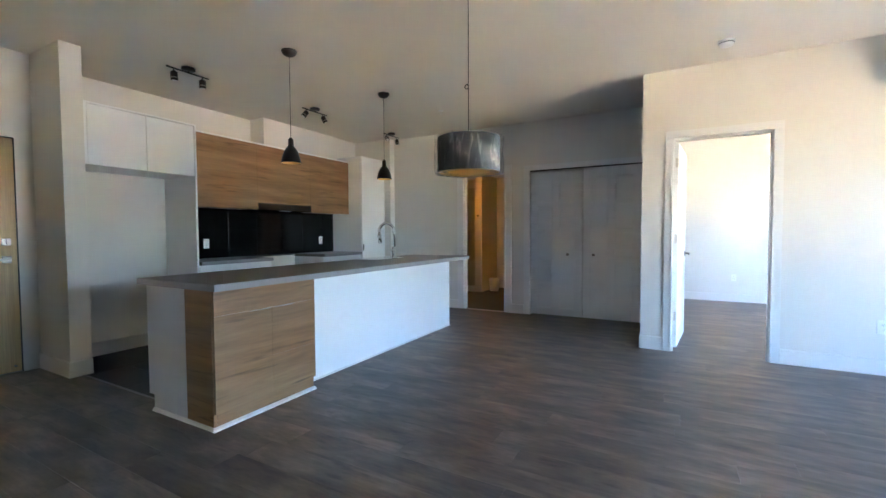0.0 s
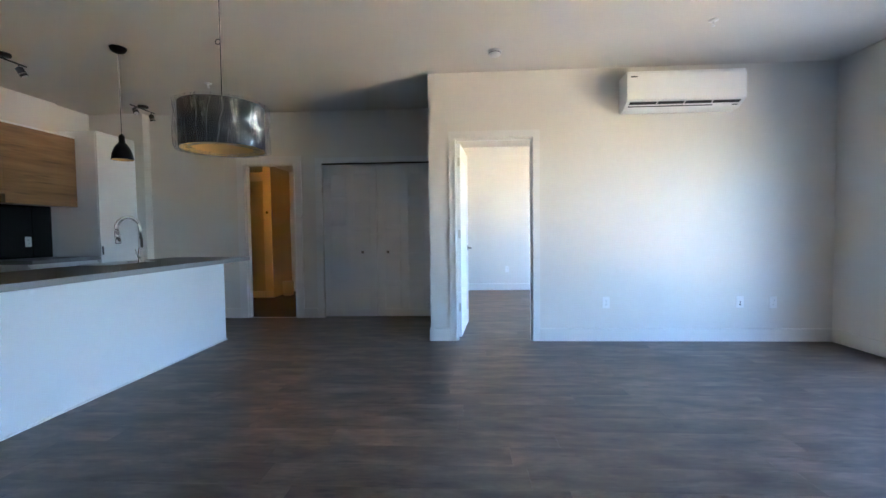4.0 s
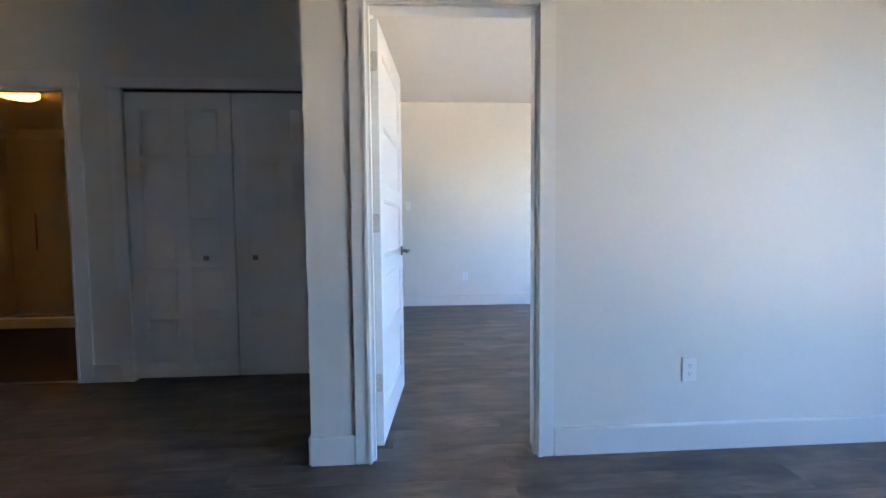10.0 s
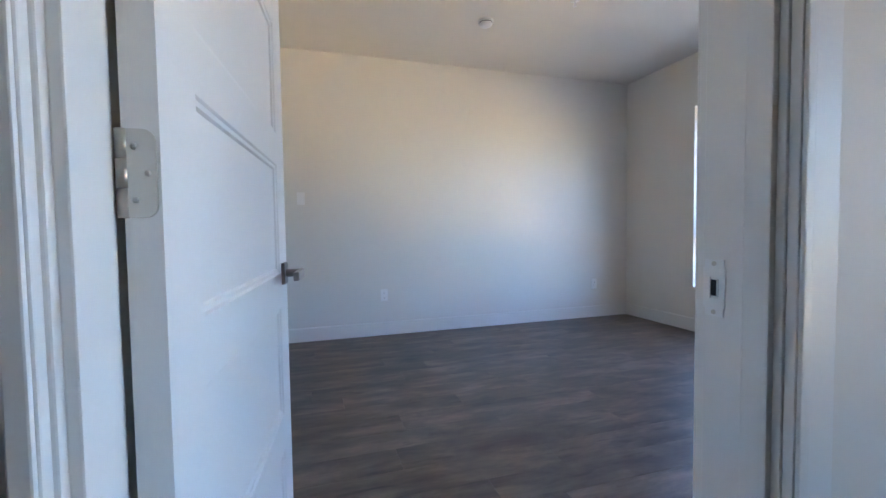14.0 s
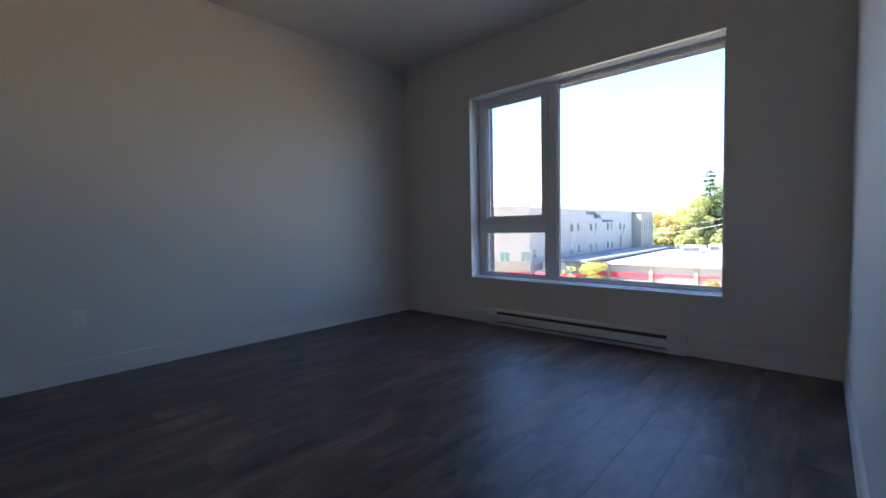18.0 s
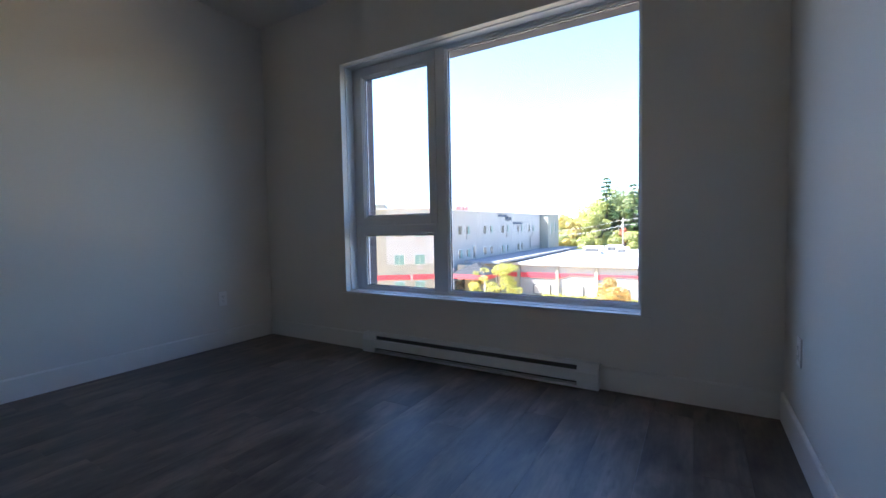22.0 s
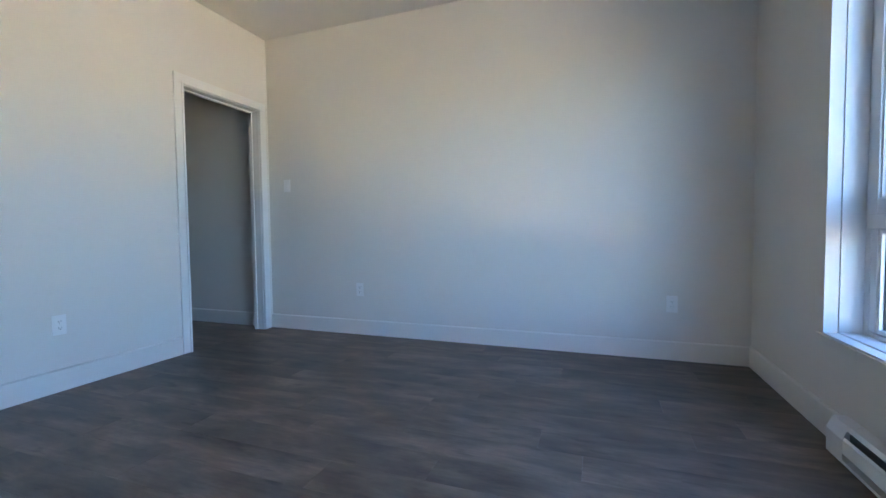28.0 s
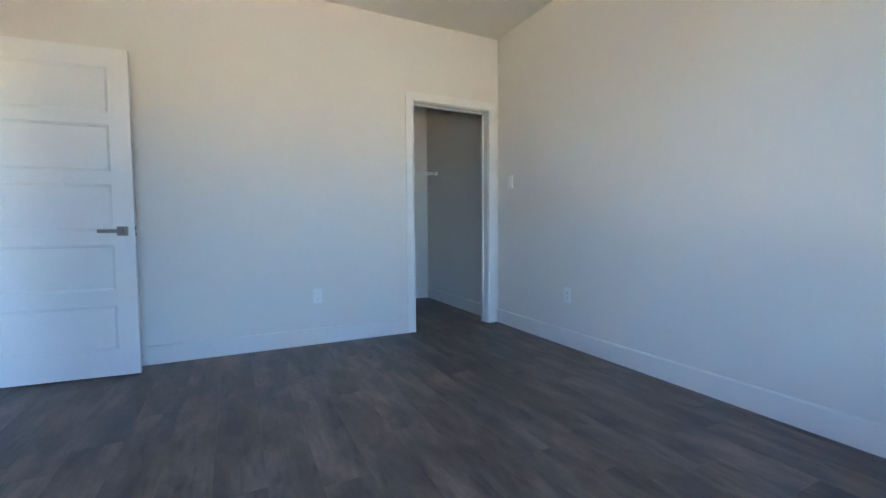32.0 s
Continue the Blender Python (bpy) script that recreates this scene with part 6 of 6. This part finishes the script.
tree("small_tree", "small yellow-green tree in front of the canopy", 37.6, 16.2, GZ, 4.6, 2.75, LEAF_Y, 6500, 0.075, 3, trunk=0.26, lumps=46, flat=0.6)
tree("shrub", "orange and green shrub beside the low white wing", 42.5, 6.7, GZ, 2.9, 2.0, LEAF_R, 5200, 0.085, 8, trunk=0.1, lumps=22)
for k, (x, y, h, rad, mat) in enumerate(((88, 25.0, 10.2, 4.2, LEAF_O), (86, 21.2, 10.0, 4.0, LEAF_L), (90, 18.6, 12.4, 4.6, LEAF_O), (86, 16.2, 13.4, 4.4, LEAF_L), (93, 14.0, 15.6, 5.2, LEAF_G),
                                         (87, 10.6, 14.6, 4.6, LEAF_G), (94, 8.0, 16.0, 5.2, LEAF_L), (88, 5.0, 14.6, 4.8, LEAF_G), (96, 2.0, 13.6, 5.2, LEAF_O), (90, -2.0, 12.4, 5.0, LEAF_G), (98, 22.0, 11.0, 5.0, LEAF_G), (97, -7.0, 12.6, 5.2, LEAF_L),
                                         (80, 15.6, 10.9, 2.9, LEAF_L), (80.5, 20.0, 9.2, 3.0, LEAF_O), (79, 17.4, 5.9, 2.8, LEAF_L), (81, 13.0, 6.6, 3.2, LEAF_L), (80, 8.6, 6.4, 3.0, LEAF_L), (81, 20.6, 6.0, 2.6, LEAF_G))):
    tree("tree", ("green leafy tree behind the low building", "yellowing leafy tree behind the low building")[mat is LEAF_O], x, y, GZ, h, rad, mat, 7000, 0.175, 20 + k, trunk=0.22)
spruce("tall open spruce above the other trees", 84, 14.5, GZ, 17.2, 3.5, 4)
spruce("tall open spruce above the other trees", 84, 9.9, GZ, 15.6, 3.5, 9)
tree("red_tree", "small tree with red autumn leaves", 80.5, 10.7, GZ, 7.6, 1.5, LEAF_A, 3000, 0.13, 61, trunk=0.3)
# hedge along the low wing
vs, fs = crown_mesh([(44.9, 2.0 + 0.7 * k, GZ + 0.25, 0.55) for k in range(18)], 4200, 0.09, 31)
me = bpy.data.meshes.new("hedge")
me.from_pydata(vs, [], fs)
me.materials.append(LEAF_Y)
tagged(new("hedge", me), "low yellow-green hedge along the white wing", "hedge", kind="stuff")

# ---- utility poles and wires ----
WIRE = material("weathered_cable", (0.42, 0.41, 0.39), 0.6)
for x, y, top_z in ((76.0, 21.5, 0.4), (76.0, 10.6, 2.0)):
    p = thing("utility_pole", "weathered wooden utility pole with a crossarm", "utility pole", at=(x, y, GZ))
    part("pole", tube([(x, y, GZ), (x, y, top_z)], [0.16, 0.11], 10), POLEW, p)
    part("crossarm", box(x - 0.06, x + 0.06, y - 1.0, y + 1.0, top_z - 0.5, top_z - 0.36), POLEW, p)
    part("transformer", tube([(x - 0.3, y, top_z - 1.9), (x - 0.3, y, top_z - 1.0)], 0.22, 12), ACBOX, p)
for k, (dz, dy) in enumerate(((-0.3, 0.8), (-0.3, -0.8), (-1.2, 0.0))):
    pts = [(76.0, 46.0, -0.4 + dz)] + [(76.0, 21.5 - 10.9 * s / 8, 0.4 + 1.6 * s / 8 + dz - 0.3 * math.sin(math.pi * s / 8)) for s in range(9)] + [(76.0, -20.0, 4.6 + dz)]
    solid("power_line", tube(pts, 0.035, 5), WIRE, "thin pale grey overhead power line", "cable", group="overhead lines")

# ---- brick veneer round the bedroom window ----
BY_0, BY_1, BZ_0, BZ_1 = WIN[0] - 0.01, 2.803, WIN[2] - 0.02, WIN[3] - 0.03
structure("wall_facade", wall_y(E_OUT - 0.1, E_OUT - 0.0022, S_Y - 0.3, N_Y + 0.8, GZ, H_ROOM + 0.9, [(BY_0 - 0.0016, BY_1 + 0.0016, BZ_0, BZ_1), (LWIN[0], LWIN[1], LWIN[2], LWIN[3])]), MORTAR, "mortar bed of the brick facade")
structure("wall_roof_edge", box(W_X - 0.3, E_OUT - 0.1, S_Y - 0.3, N_Y + 0.3, H_ROOM + 0.2, H_ROOM + 0.5), ROOFG, "flat roof over the rooms", "roof")
veneer = thing("wall_brick", "dark brown brick facade beside the window", "wall", kind="structure")
brick = {}
for w_ in (0.092, 0.192):
    bm = box(-0.051, 0.051, -w_ / 2, w_ / 2, -0.0325, 0.0325, bevel=0.0012)
    brick[w_] = mesh_of("brick", bm, BRICK)
rb = random.Random(2)
z = BZ_0 - 0.30
i = 0
while z < BZ_1 + 0.35:
    w_ = 0.192 if i % 2 else 0.092
    for side, y_edge in ((1, BY_1), (-1, BY_0)):
        y = y_edge
        for k in range(3):
            ww = w_ if k == 0 else 0.192
            ob = new("brick", brick[ww])
            ob.parent = veneer
            ob.location = (E_OUT - 0.051 + rb.uniform(-0.0012, 0.0008), y + side * ww / 2, z + 0.033)
            y += side * (ww + 0.010)
    z += 0.075
    i += 1

# ---- floors: planks and tiles ----
rng = random.Random(11)
PLANK_W, PLANK_L = 0.181, 1.22


def plank_mesh(length, width, thick=0.012, bev=0.0006):
    me = bpy.data.meshes.new("plank")
    l, w, b = length / 2, width / 2, bev
    v = [(-l, -w, -thick), (l, -w, -thick), (l, w, -thick), (-l, w, -thick), (-l, -w, -b), (l, -w, -b), (l, w, -b), (-l, w, -b),
         (-l + b, -w + b, 0), (l - b, -w + b, 0), (l - b, w - b, 0), (-l + b, w - b, 0)]
    f = [(3, 2, 1, 0), (8, 9, 10, 11)]
    for k in range(4):
        n = (k + 1) % 4
        f += [(k, n, 4 + n, 4 + k), (4 + k, 4 + n, 8 + n, 8 + k)]
    me.from_pydata(v, [], f)
    me.materials.append(PLANK)
    return me


CACHE = {}


def lay(parent, x0, x1, y0, y1, skip=None):
    """Rows of planks along x with staggered joints, cut at the ends."""
    y = y0
    n = 0
    while y < y1 - 1e-4:
        w = min(PLANK_W, y1 - y)
        x = x0 - rng.uniform(0.0, PLANK_L)
        while x < x1:
            a, b = max(x, x0), min(x + PLANK_L, x1)
            if b - a > 0.02 and not (skip and skip(a, b, y, y + w)):
                key = (round(b - a, 3), round(w, 3))
                if key not in CACHE:
                    CACHE[key] = plank_mesh(b - a - 0.0003, w - 0.0003)
                ob = new("plank", CACHE[key])
                ob.parent = parent
                ob.location = ((a + b) / 2, y + w / 2, 0)
                n += 1
            x += PLANK_L
        y += w
    return n


KX1, KY0 = -2.78, -3.06       # kitchen's tiled floor: east and south edge
fl = thing("floor", "dark grey-brown wood-look plank floor", "floor", kind="structure")
lay(fl, W_X, E_LIV, S_Y, KY0)
lay(fl, KX1, E_LIV, KY0, 0.0)
lay(fl, KX1, 0.0, 0.0, BACK_Y)
fb = thing("floor_bedroom", "dark grey-brown wood-look plank floor of the bedroom", "floor", kind="structure")
lay(fb, DOOR[0], DOOR[1], 0.0, 0.115)
lay(fb, BW_X, E_BED, 0.115, N_Y)
lay(fb, -1.50, BW_X, 2.48, N_Y)
kt = thing("floor_kitchen", "dark slate-look tile floor of the kitchen", "floor", kind="structure")
tl = bpy.data.meshes.new("tile")
tl_bm = box(-0.2985, 0.2985, -0.1485, 0.1485, -0.012, 0, bevel=0.0015)
tl_bm.to_mesh(tl)
tl_bm.free()
tl.materials.append(TILE)
y = KY0 + 0.15
while y < BACK_Y + 0.1:
    x = W_X + 0.3
    while x < KX1:
        if x + 0.3 <= KX1 + 0.25:
            ob = new("tile", tl)
            ob.parent = kt
            ob.location = (min(x, KX1 - 0.30), y, -0.0015 if x + 0.3 > KX1 else 0)
        x += 0.6
    y += 0.3
part("edge_strip", box(W_X + 0.55, KX1 - 0.02, KY0 - 0.012, KY0 + 0.006, 0.0002, 0.003, bevel=0.001), NICKEL, kt, "metal edge strip")
bt = thing("floor_bathroom", "dark tile floor of the bathroom", "floor", kind="structure")
part("tile_bed", box(W_X, BX1, BACK_Y + 0.02, BY1, -0.012, -0.001), TILE, bt)
part("threshold", box(BATH[0], BATH[1], BACK_Y + 0.002, BACK_Y + 0.03, -0.001, 0.006, bevel=0.002), STEEL, bt, "metal threshold strip")
structure("floor_closet", box(CLO[0] - 0.2, 0.0, BACK_Y, BACK_Y + 0.7, -0.012, -0.001), PLANK, "plank floor of the closet", "floor")
